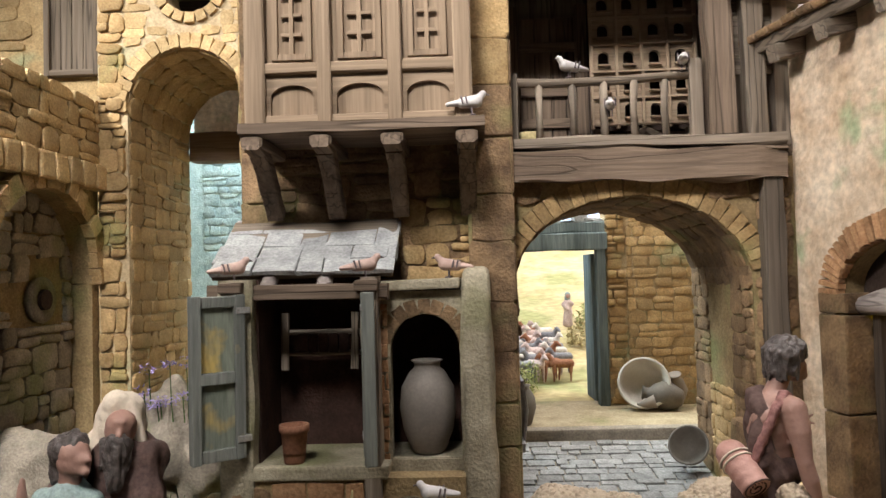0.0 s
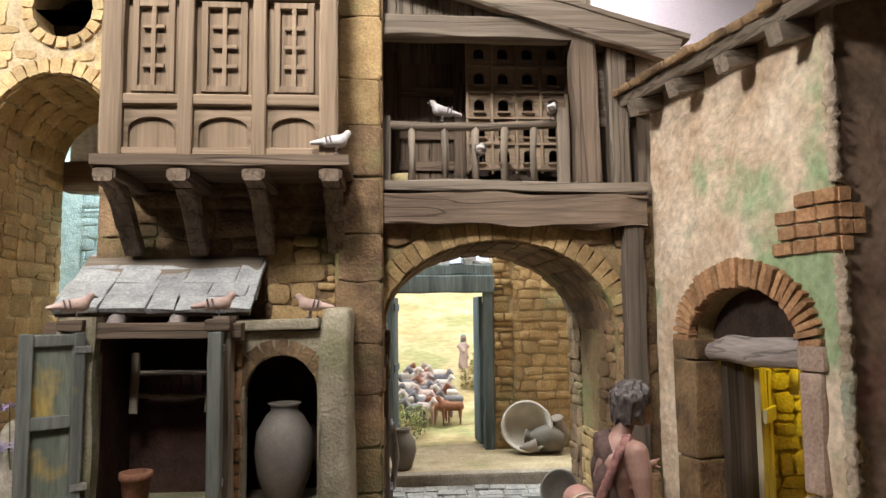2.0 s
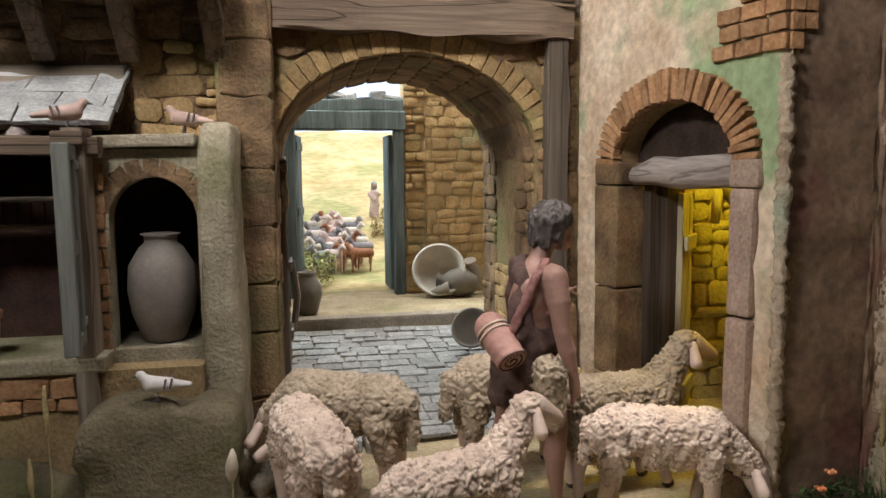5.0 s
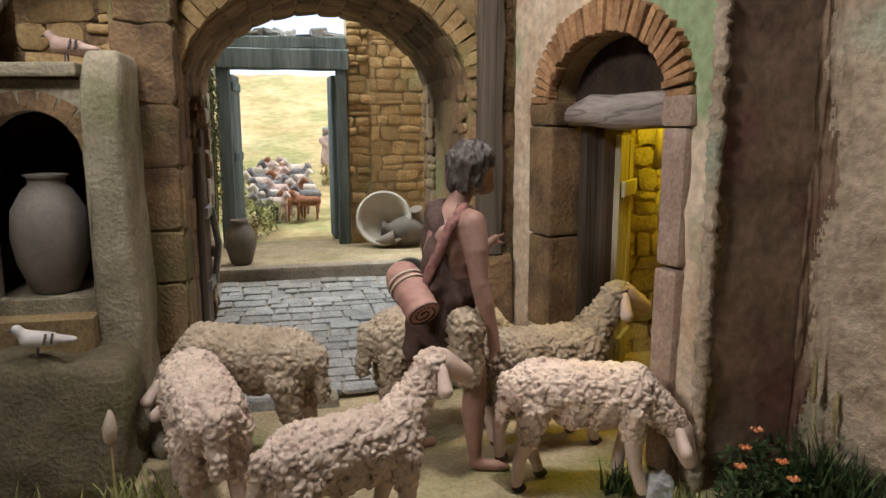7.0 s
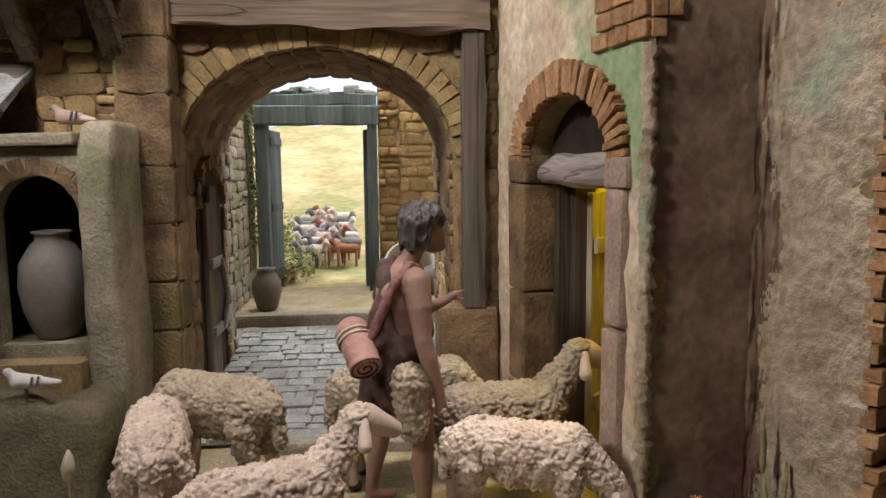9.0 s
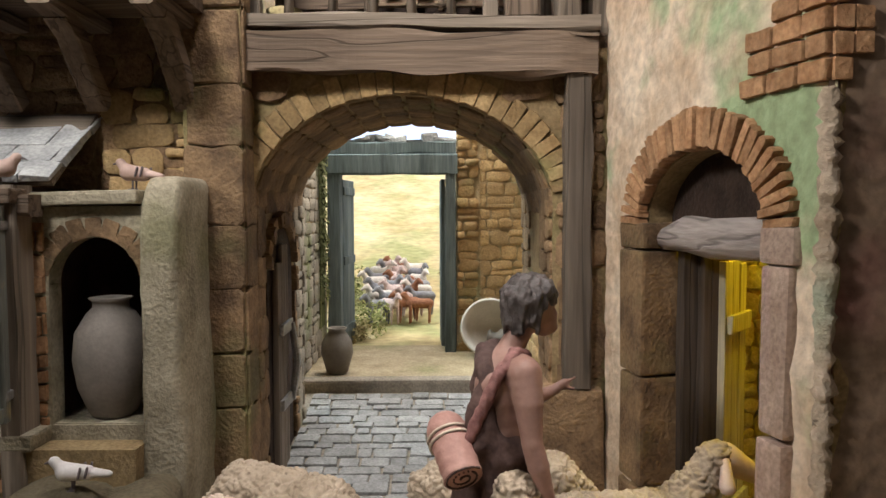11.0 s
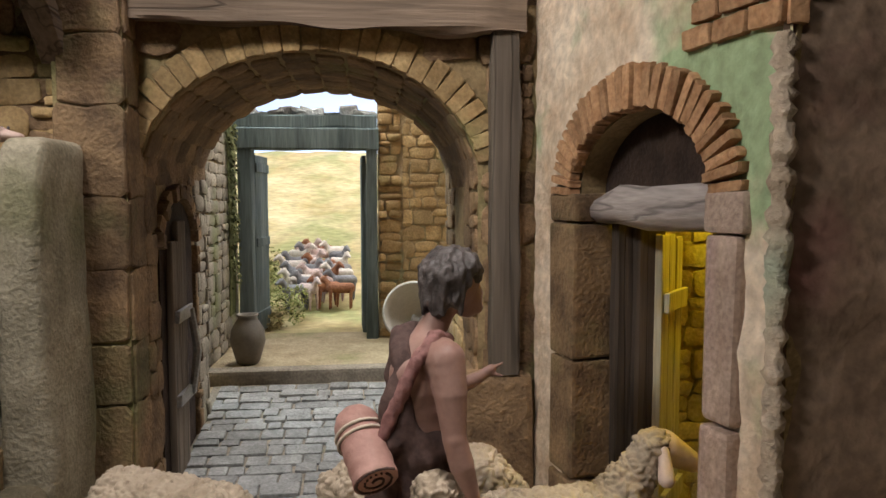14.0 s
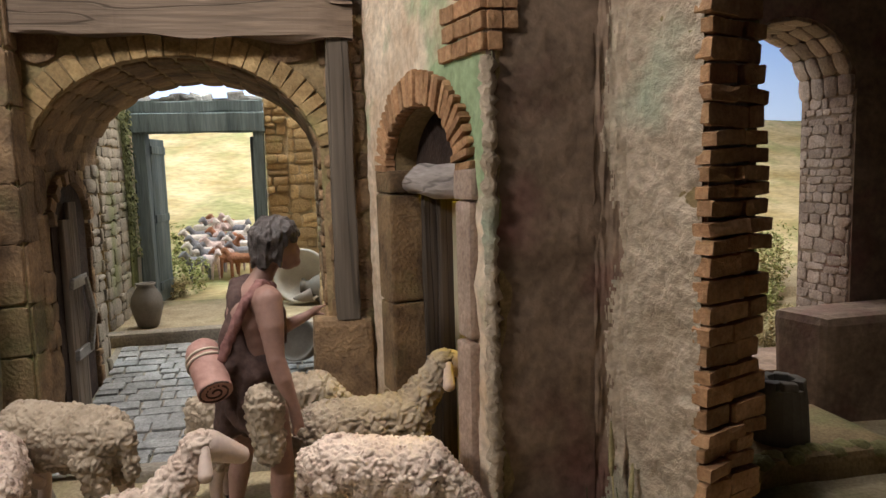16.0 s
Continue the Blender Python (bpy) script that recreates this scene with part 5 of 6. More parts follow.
def boulder(at, size, material, label, seed):
    bm = B()
    bmesh.ops.create_icosphere(bm, subdivisions=4, radius=1)
    for v in bm.verts:
        h = 1 + 0.34 * noise.fractal(v.co * 1.6 + Vector((seed, 0, 0)), 1, 2, 5) + 0.16 * (noise.voronoi(v.co * 1.7 + Vector((seed, 3, 0)))[0][1] - 0.6)
        v.co = Vector(at) + Vector((v.co.x * size[0] * h, v.co.y * size[1] * h, v.co.z * size[2] * h))
    solid("boulder", bm, material, label, "rock", smooth=True, group="rocks")


boulder((-9.5, 53.4, 0.6), (5.6, 1.6, 3.0), EARTH_D, "low earth bank under the shed base", 4)
boulder((-24.5, 66.5, 8.5), (4.6, 3.0, 5.6), GREY_ST, "mossy grey boulder with lilac flowers", 1)
boulder((-34, 63, 6.0), (6.5, 3.5, 5.4), GREY_ST, "low mossy grey rock by the wall", 2)
boulder((-31, 58, 2.5), (3.6, 2.5, 3.6), GREY_ST, "low grey rock on the ground", 3)
boulder((33.0, 43.3, 0.5), (0.9, 0.7, 0.9), SLATE, "small white stone at the door jamb", 5)
boulder((6.2, 57.2, 1.2), (2.2, 2.4, 2.6), GREY_ST, "dark mossy rock at the pier's foot", 6)
boulder((30.5, 60.5, 1.0), (1.8, 2.0, 2.2), GREY_ST, "dark mossy rock by the ledge", 7)

# ---------------------------------------------------------------- pottery in lane and yard
bm = B()
lathe(bm, [(1.0, 0), (1.3, 0.3), (1.95, 2.6), (1.8, 3.9), (1.2, 4.9), (1.0, 5.2), (1.25, 5.6), (1.0, 5.6), (0.85, 5.0), (1.3, 3.0)], (9.0, 88.5, 5.6), 32, Matrix.Scale(0.86, 4))
solid("water_jar", bm, CLAY_D, "round dark clay jar inside the gate", "jar", smooth=True)
bm = B()
lathe(bm, [(0.9, 0), (1.7, 0.3), (2.7, 1.3), (3.25, 2.7), (3.4, 2.9), (3.1, 2.9), (2.5, 1.6), (1.2, 0.7), (0.2, 0.6)], (26.0, 98.6, 8.3), 36, pose(0, 0, 0, 72, 0, -12))
solid("basin", bm, CERAMIC, "large cream ceramic basin leaning on the wall", "basin", smooth=True)
bm = B()
lathe(bm, [(0.7, 0), (1.2, 0.3), (2.1, 2.0), (2.2, 3.2), (1.5, 4.6), (0.85, 5.2), (0.85, 5.8), (1.15, 6.2), (0.9, 6.2), (0.7, 5.4), (1.2, 4.2)], (30.4, 95.4, 7.2), 28, pose(0, 0, 0, 0, 84, 160) @ Matrix.Scale(0.85, 4))
solid("amphora", bm, CLAY_D, "grey-brown clay jar lying on its side", "jar", smooth=True)
bm = B()
lathe(bm, [(0.5, 0), (0.8, 0.2), (1.3, 1.4), (1.0, 2.8), (0.6, 3.4), (0.9, 3.9), (0.7, 3.9)], (30.5, 97.8, 6.6), 20, pose(0, 0, 0, 20, -15, 0))
solid("jug", bm, CLAY, "small brown clay jug beside the basin", "jug", smooth=True)
bm = B()
tube(bm, [(24.4, 95.6, 6.4), (25.4, 95.2, 6.6), (26.6, 95.0, 6.9)], [0.25, 0.6, 0.9], 10)
solid("funnel", bm, CLAY, "small clay funnel on the ground", "funnel", smooth=True)
bm = B()
lathe(bm, [(0.9, 0), (1.6, 0.4), (1.95, 1.5), (2.05, 2.0), (1.85, 2.0), (1.5, 0.8), (0.2, 0.5)], (25.6, 76.5, 5.2), 28, pose(0, 0, 0, 62, 0, -30))
solid("bucket", bm, CLAY_D, "dark clay bowl tipped on the cobbles", "bowl", smooth=True)


# ---------------------------------------------------------------- figures
BENCH = bpy.data.scenes.new("bench")  # an empty place to melt limbs together, removed below
SHARED = {}


def lump(capsules, voxel, smooth=6):
    """Round limbs p-q with radii, melted into one skin. Returns vertices and faces in centimetres."""
    bm = B()
    for p, q, r0, r1 in capsules:
        p, q = Vector(p), Vector(q)
        n = max(1, int((q - p).length / max(0.12, min(r0, r1) * 0.55)))
        for i in range(n + 1):
            t = i / n
            r = r0 + (r1 - r0) * t
            bmesh.ops.create_icosphere(bm, subdivisions=2, radius=r, matrix=Matrix.Translation(p.lerp(q, t)))
    me = bpy.data.meshes.new("lump")
    bm.to_mesh(me)
    bm.free()
    ob = bpy.data.objects.new("lump", me)
    BENCH.collection.objects.link(ob)
    mod = ob.modifiers.new("melt", "REMESH")
    mod.mode, mod.voxel_size = "VOXEL", voxel
    sm = ob.modifiers.new("soft", "SMOOTH")
    sm.iterations, sm.factor = smooth, 0.5
    BENCH.view_layers[0].update()
    ev = ob.evaluated_get(BENCH.view_layers[0].depsgraph)
    em = ev.to_mesh()
    vs = [v.co.copy() for v in em.vertices]
    ns = [v.normal.copy() for v in em.vertices]
    fs = [tuple(p.vertices) for p in em.polygons]
    ev.to_mesh_clear()
    bpy.data.objects.remove(ob)
    bpy.data.meshes.remove(me)
    return vs, ns, fs


def figure(name, lumps, materials, m, label, category, group="", share=""):
    """Several skins joined into one mesh; each entry: capsules, voxel, material index, relief."""
    verts, faces, mi = [], [], []
    if share and share in SHARED:
        ob = new(name, SHARED[share])
        mm = m.copy()
        mm.translation *= K
        ob.matrix_world = mm
        return tagged(ob, label, category, group)
    for caps, voxel, k, rel in lumps:
        vs, ns, fs = lump(caps, voxel)
        o = len(verts)
        for v, n in zip(vs, ns):
            if rel:
                kind, amp, freq = rel
                if kind == "flat":
                    over = (v - Vector(amp)).dot(Vector(freq).normalized())
                    verts.append((v - Vector(freq).normalized() * max(0.0, over)) * K)
                    continue
                if kind == "wool":
                    d = noise.voronoi(v * freq)[0]
                    w = v + Vector((noise.noise(v * 1.7), noise.noise(v * 1.7 + Vector((9, 0, 0))), noise.noise(v * 1.7 + Vector((0, 9, 0))))) * 0.35
                    d = noise.voronoi(w * freq)[0]
                    knob = math.sqrt(max(0.0, 1 - (d[0] / 0.72) ** 2)) * 0.6 + min(1.0, (d[1] - d[0]) * 2.2) * 0.55
                    v = v + n * (amp * (knob - 0.5) + 0.1 * noise.noise(v * 0.9))
                elif kind == "hair":
                    v = v + n * amp * noise.noise(Vector((v.x * freq, v.y * freq * 1.0, v.z * freq * 0.35)))
                else:
                    v = v + n * amp * noise.noise(Vector((v.x * freq, v.y * freq, v.z * freq * 0.4)))
            verts.append(v * K)
        faces += [tuple(i + o for i in f) for f in fs]
        mi += [k] * len(fs)
    me = bpy.data.meshes.new(name)
    me.from_pydata(verts, [], faces)
    for mm in materials:
        me.materials.append(mm)
    me.polygons.foreach_set("material_index", mi)
    me.polygons.foreach_set("use_smooth", [True] * len(faces))
    ob = new(name, me)
    if share:
        SHARED[share] = me
    mm = m.copy()
    mm.translation *= K
    ob.matrix_world = mm
    return tagged(ob, label, category, group)


def sheep(at, heading, head, wool, label, scale=1.0, turn=0.0, step=0.0):
    body = [((-2.7, 0, 5.9), (2.4, 0, 5.9), 1.72, 1.68), ((-3.0, 0, 5.7), (-3.0, 0, 5.8), 1.62, 1.62), ((-0.6, 0, 5.2), (0.8, 0, 5.2), 1.62, 1.6),
            ((-4.4, 0, 6.3), (-4.7, 0, 4.0), 0.5, 0.45)]
    for s in (-1, 1):
        body += [((-2.9, 0.9 * s, 5.0), (-3.2, 1.0 * s, 3.1), 1.05, 0.6), ((2.5, 0.85 * s, 5.0), (2.6, 0.95 * s, 3.4), 0.95, 0.55)]
    c, si = math.cos(radians(turn)), math.sin(radians(turn))

    def hp(x, y, z):
        return (3.4 + (x - 3.4) * c - y * si, (x - 3.4) * si + y * c, z)

    if head == "up":
        body += [(hp(2.8, 0, 6.5), hp(4.7, 0, 8.7), 1.3, 0.85), (hp(4.7, 0, 9.0), hp(4.9, 0, 9.1), 0.85, 0.8)]
        skin = [(hp(5.3, 0, 9.0), hp(6.9, 0, 8.1), 0.86, 0.52)]
        ears = [(hp(4.9, 0.75 * s, 9.1), hp(4.7, 1.35 * s, 8.0), 0.26, 0.42) for s in (-1, 1)]
    else:
        body += [(hp(2.8, 0, 6.0), hp(4.9, 0, 4.1), 1.3, 0.85)]
        skin = [(hp(5.2, 0, 3.7), hp(5.9, 0, 1.9), 0.85, 0.5)]
        ears = [(hp(5.1, 0.9 * s, 4.0), hp(5.3, 1.75 * s, 3.2), 0.32, 0.4) for s in (-1, 1)]
    hooves = []
    for x, o in ((-3.2, step), (2.6, -step)):
        for s in (-1, 1):
            fx = x + o * s
            skin += [((x, 1.0 * s, 3.4), ((x + fx) / 2 - 0.15, 1.0 * s, 1.9), 0.55, 0.42), (((x + fx) / 2 - 0.15, 1.0 * s, 1.9), (fx, 1.0 * s, 0.5), 0.42, 0.38)]
            hooves += [((fx + 0.05, 1.0 * s, 0.25), (fx + 0.3, 1.0 * s, 0.25), 0.36, 0.3)]
    m = Matrix.Translation(at) @ pose(0, 0, 0, 0, 0, heading) @ Matrix.Scale(scale, 4)
    return figure("sheep_figurine", [(body, 0.08, 0, ("wool", 0.2, 2.9)), (skin, 0.13, 1, None), (ears, 0.1, 1, None), (hooves, 0.12, 2, None)], [wool, FACE, HOOF], m, label, "figurine", "flock of clay sheep")


sheep((16.1, 41.4, 0.05), 22, "up", WOOL, "cream clay sheep figurine with deeply modelled fleece, looking ahead", 0.95, step=0.5)
sheep((29.4, 45.2, 0.05), -20, "down", WOOL, "cream clay sheep figurine grazing beside the flowers", 0.97, step=0.6)
sheep((29.2, 50.8, 0.05), 8, "up", WOOL_D, "brownish clay sheep figurine with its head raised at the doorway", 1.04, step=0.3)
sheep((9.0, 47.4, 0.2), 104, "down", WOOL, "cream clay sheep figurine seen from behind with lowered head", 1.05, step=0.2)
sheep((11.0, 52.8, 0.5), 152, "down", WOOL_D, "brown clay sheep figurine standing across the lane", 1.06, step=0.2)
sheep((23.4, 55.0, 0.05), 4, "down", WOOL_D, "brown clay sheep figurine behind the herdsman", 1.12, step=0.3)

# herdsman: stooping, bedroll on his back
skin = [((22.7, 49.6, 10.8), (22.9, 49.8, 13.2), 1.3, 1.5), ((22.7, 49.7, 13.2), (23.0, 49.8, 14.6), 1.5, 1.25), ((23.5, 48.7, 14.7), (22.7, 51.3, 14.9), 0.95, 0.95),
        ((22.2, 49.1, 14.0), (22.3, 49.2, 13.2), 0.9, 0.8), ((23.1, 49.9, 15.4), (23.8, 50.2, 16.6), 0.72, 0.62),
        ((24.3, 50.3, 17.5), (24.4, 50.35, 17.9), 1.05, 1.05), ((24.85, 50.35, 16.7), (25.0, 50.4, 17.0), 0.6, 0.62), ((25.5, 50.4, 17.25), (25.35, 50.4, 17.6), 0.17, 0.14), ((25.3, 50.35, 16.55), (25.35, 50.35, 16.6), 0.3, 0.3), ((25.25, 50.3, 18.0), (25.2, 50.3, 18.0), 0.35, 0.35),
        ((23.7, 48.3, 14.7), (23.85, 47.95, 13.4), 0.88, 0.76), ((23.85, 47.95, 13.4), (24.0, 47.7, 11.4), 0.74, 0.52), ((24.0, 47.7, 11.5), (24.3, 47.7, 10.4), 0.55, 0.56), ((24.3, 47.7, 10.4), (24.85, 47.9, 8.7), 0.54, 0.33), ((24.85, 47.9, 8.6), (24.95, 48.0, 7.8), 0.36, 0.38), ((24.95, 48.0, 7.8), (24.8, 48.0, 7.0), 0.3, 0.16), ((25.1, 48.0, 8.1), (25.3, 48.0, 7.4), 0.18, 0.12),
        ((23.2, 51.4, 14.4), (24.3, 51.8, 12.4), 0.7, 0.5), ((24.3, 51.8, 12.4), (25.8, 52.4, 12.9), 0.48, 0.32), ((25.8, 52.4, 12.9), (26.4, 52.6, 13.25), 0.3, 0.24), ((26.4, 52.6, 13.25), (27.0, 52.8, 13.45), 0.17, 0.1), ((26.2, 52.6, 13.0), (26.9, 52.4, 12.9), 0.17, 0.1),
        ((23.6, 48.7, 8.0), (24.0, 48.5, 5.4), 0.98, 0.72), ((24.0, 48.5, 5.4), (23.9, 48.6, 3.6), 0.7, 0.74), ((23.9, 48.6, 3.6), (24.0, 48.5, 0.9), 0.7, 0.4), ((24.0, 48.5, 0.5), (25.3, 48.2, 0.3), 0.42, 0.36), ((25.3, 48.2, 0.28), (25.9, 48.1, 0.22), 0.32, 0.2),
        ((22.0, 51.2, 7.8), (21.6, 51.8, 5.0), 0.95, 0.7), ((21.6, 51.8, 5.0), (21.2, 52.0, 3.4), 0.7, 0.7), ((21.2, 52.0, 3.4), (20.8, 52.2, 0.8), 0.68, 0.4), ((20.8, 52.2, 0.45), (22.2, 52.2, 0.3), 0.42, 0.3)]
tunic = [((22.5, 49.6, 10.9), (22.6, 49.7, 8.4), 1.55, 1.75), ((21.95, 49.0, 14.3), (21.75, 48.8, 11.2), 0.72, 0.95), ((22.2, 48.8, 11.5), (23.5, 48.8, 10.9), 0.7, 0.65), ((22.0, 50.2, 15.4), (21.9, 49.2, 14.4), 0.6, 0.7), ((22.9, 48.9, 8.8), (23.2, 48.8, 7.4), 1.3, 1.15), ((21.6, 50.2, 9.2), (21.2, 50.4, 7.2), 1.25, 1.0), ((22.4, 51.0, 8.6), (22.2, 51.2, 7.0), 1.2, 1.1),
         ((22.4, 50.6, 15.3), (22.0, 50.3, 13.6), 0.75, 0.85), ((22.0, 50.3, 13.6), (21.9, 49.9, 11.2), 0.8, 0.75), ((22.2, 49.7, 12.4), (22.2, 49.5, 10.8), 0.85, 1.0), ((21.5, 48.8, 10.9), (22.9, 48.4, 10.4), 0.5, 0.55), ((22.9, 48.4, 10.4), (24.1, 49.0, 10.5), 0.55, 0.5), ((21.7, 48.7, 10.2), (23.4, 48.4, 9.7), 0.4, 0.42)]
strap = [((23.9, 49.5, 15.35), (23.3, 48.75, 15.6), 0.3, 0.33), ((23.3, 48.75, 15.6), (22.5, 48.2, 14.7), 0.33, 0.33), ((22.5, 48.2, 14.7), (21.8, 48.1, 13.3), 0.33, 0.32), ((21.8, 48.1, 13.3), (21.1, 48.2, 11.7), 0.32, 0.3), ((21.1, 48.2, 11.7), (20.6, 48.3, 11.0), 0.3, 0.28)]
sling = [((24.0, 49.6, 15.0), (24.45, 49.6, 13.8), 0.22, 0.22), ((24.45, 49.6, 13.8), (24.4, 50.0, 12.0), 0.22, 0.22)]
stripes = []
for p, q in zip(((23.3, 48.75, 15.6), (22.5, 48.2, 14.7), (21.8, 48.1, 13.3)), ((22.5, 48.2, 14.7), (21.8, 48.1, 13.3), (21.1, 48.2, 11.7))):
    for k in range(4):
        c = Vector(p).lerp(Vector(q), (k + 0.5) / 4)
        stripes.append(((c.x - 0.22, c.y - 0.27, c.z + 0.1), (c.x + 0.2, c.y - 0.27, c.z - 0.12), 0.055, 0.055))
hair = [((23.9, 50.2, 18.1), (24.4, 50.3, 18.35), 1.18, 1.05), ((23.5, 50.1, 17.8), (23.35, 50.0, 16.9), 0.85, 0.5), ((23.9, 49.5, 18.0), (23.5, 49.5, 16.6), 0.65, 0.35), ((24.4, 49.4, 18.1), (24.3, 49.35, 17.0), 0.5, 0.32), ((24.9, 49.8, 18.5), (25.2, 49.9, 18.0), 0.55, 0.3), ((25.0, 50.4, 18.6), (25.4, 50.4, 18.2), 0.5, 0.28), ((23.5, 51.0, 17.8), (23.3, 50.9, 16.8), 0.6, 0.4)]
for k in range(26):
    a = k * 0.242
    c0 = Vector((24.0 + 0.35 * math.cos(a), 50.2 + 0.35 * math.sin(a), 19.2))
    c1 = Vector((24.1 + 1.22 * math.cos(a), 50.25 + 1.15 * math.sin(a), 18.35 + 0.12 * math.sin(k * 2.1)))
    down = 17.75 if math.cos(a) > 0.55 else 16.75 + 0.3 * math.sin(k * 1.7)
    c2 = Vector((23.95 + (1.42 if math.cos(a) > 0.55 else 1.12) * math.cos(a + 0.1), 50.2 + 1.1 * math.sin(a + 0.1), down))
    hair += [(tuple(c0), tuple(c1), 0.17, 0.22)] + ([(tuple(c1), tuple(c2), 0.22, 0.12)] if math.cos(a) < 0.75 else [])
rollb = [((20.0, 49.2, 11.65), (20.9, 46.8, 9.75), 1.05, 0.98)]
cords = []
ROLL_D = Vector((0.9, -2.4, -1.9)).normalized()
ROLL_U = ROLL_D.cross(Vector((0, 0, 1))).normalized()
ROLL_W = ROLL_U.cross(ROLL_D)
for back in (2.0, 2.35):
    cc = Vector((20.75, 47.2, 10.05)) - ROLL_D * back
    ring = [cc + (ROLL_U * math.cos(t * 0.349) + ROLL_W * math.sin(t * 0.349)) * 1.04 for t in range(19)]
    cords += [(tuple(p), tuple(q), 0.1, 0.1) for p, q in zip(ring, ring[1:])]
spiral = [Vector((20.75, 47.2, 10.05)) + ROLL_D * 0.03 + (ROLL_U * math.cos(t * 0.4) + ROLL_W * math.sin(t * 0.4)) * (0.15 + t * 0.022) for t in range(38)]
spiral = [(tuple(p), tuple(q), 0.08, 0.08) for p, q in zip(spiral, spiral[1:])]
fleece = [((23.2, 48.0, 9.0), (23.4, 47.9, 6.2), 1.15, 0.85)]
figure("herdsman_statue", [(skin, 0.1, 0, None), (tunic, 0.12, 1, ("cloth", 0.3, 1.5)), (strap, 0.08, 6, ("cloth", 0.1, 4.0)), (sling, 0.08, 1, None), (stripes, 0.06, 1, None), (hair, 0.065, 2, ("hair", 0.12, 5.0)), (rollb, 0.1, 3, ("flat", (20.75, 47.2, 10.05), (0.9, -2.4, -1.9))), (cords, 0.06, 4, None), (spiral, 0.05, 1, None), (fleece, 0.09, 5, ("wool", 0.22, 2.9))],
       [SKIN, CLOTH, HAIR, ROLLC, CREAMC, WOOL_D, STRAPC], Matrix(), "painted clay herdsman statue with a rose bedroll on a cord", "statue")
# seated pair at the low rocks
robe = [((-23.0, 55, 5), (-22.8, 54.6, 11.2), 3.3, 2.5), ((-24.6, 54.4, 11.4), (-20.9, 54.2, 11.2), 1.5, 1.5), ((-20.9, 54.2, 11.2), (-20.2, 52.6, 8.2), 1.3, 1.1), ((-25.2, 54.2, 11.2), (-26.6, 52.2, 8.8), 1.3, 1.0)]
hood = [((-23.0, 54.6, 13.4), (-22.9, 54.5, 14.4), 1.85, 1.7), ((-24.1, 53.9, 14.2), (-24.3, 53.7, 12.4), 0.6, 0.7), ((-21.7, 53.9, 14.2), (-21.4, 54.0, 12.4), 0.5, 0.6), ((-22.9, 53.6, 15.3), (-22.9, 53.6, 15.4), 0.95, 0.95), ((-24.6, 54.2, 12.0), (-26.0, 53.4, 9.8), 1.2, 1.3), ((-24.2, 54.8, 12.6), (-25.6, 54.4, 11.2), 1.2, 1.3)]
face = [((-22.3, 53.0, 13.4), (-22.2, 52.9, 13.9), 1.12, 1.1), ((-21.85, 51.9, 13.6), (-21.8, 51.75, 13.3), 0.2, 0.26), ((-22.1, 52.0, 14.2), (-21.6, 52.1, 14.2), 0.25, 0.25), ((-20.2, 52.4, 8.0), (-19.9, 51.6, 7.0), 0.75, 0.5), ((-26.4, 52.0, 8.6), (-26.9, 50.6, 8.8), 0.6, 0.45)]
beard = [((-22.1, 52.2, 12.6), (-22.2, 51.9, 9.8), 0.95, 0.55), ((-21.8, 52.6, 12.6), (-21.7, 52.3, 11), 0.6, 0.4), ((-23.0, 52.6, 12.6), (-23.2, 52.3, 11.2), 0.6, 0.4)]
figure("elder_statue", [(robe, 0.2, 1, ("cloth", 0.4, 0.9)), (hood, 0.16, 0, ("cloth", 0.15, 1.2)), (face, 0.12, 2, None), (beard, 0.1, 3, ("hair", 0.25, 3.0))], [CREAMC, CLOTH, SKIN, HAIR], Matrix.Translation((0, -1, 0)), "painted clay elder statue in a cream hood with dark beard", "statue")
body = [((-25.5, 50.0, 2), (-25.3, 50.2, 8.6), 2.4, 1.9), ((-26.9, 50, 8.8), (-23.9, 50.2, 8.8), 1.1, 1.1)]
yskin = [((-25.3, 50.0, 9.6), (-25.1, 49.9, 10.8), 0.8, 0.8), ((-24.9, 49.8, 11.7), (-24.8, 49.75, 12.3), 1.1, 1.1), ((-24.3, 49.6, 11.4), (-24.1, 49.5, 11.9), 0.75, 0.7), ((-23.45, 49.2, 11.9), (-23.5, 49.2, 12.1), 0.24, 0.18), ((-23.7, 49.2, 11.1), (-23.75, 49.2, 11.15), 0.35, 0.35), ((-27.2, 49.6, 8.6), (-28.2, 48.8, 6.6), 0.8, 0.6), ((-28.2, 48.8, 6.6), (-27.4, 48.0, 9.8), 0.6, 0.4), ((-27.4, 48.0, 9.8), (-27.3, 47.9, 11.0), 0.4, 0.2)]
yhair = [((-25.5, 50.0, 12.5), (-25.0, 49.9, 12.8), 1.15, 1.05), ((-25.9, 50.1, 11.8), (-26.1, 50.2, 10.6), 0.8, 0.6)]
figure("youth_statue", [(body, 0.2, 1, ("cloth", 0.3, 0.9)), (yskin, 0.13, 0, None), (yhair, 0.1, 2, ("hair", 0.25, 3.2))], [SKIN, TEALC, HAIR], Matrix.Translation((0, 0.6, 0)), "painted clay youth statue in a grey-teal tunic with a raised hand", "statue")


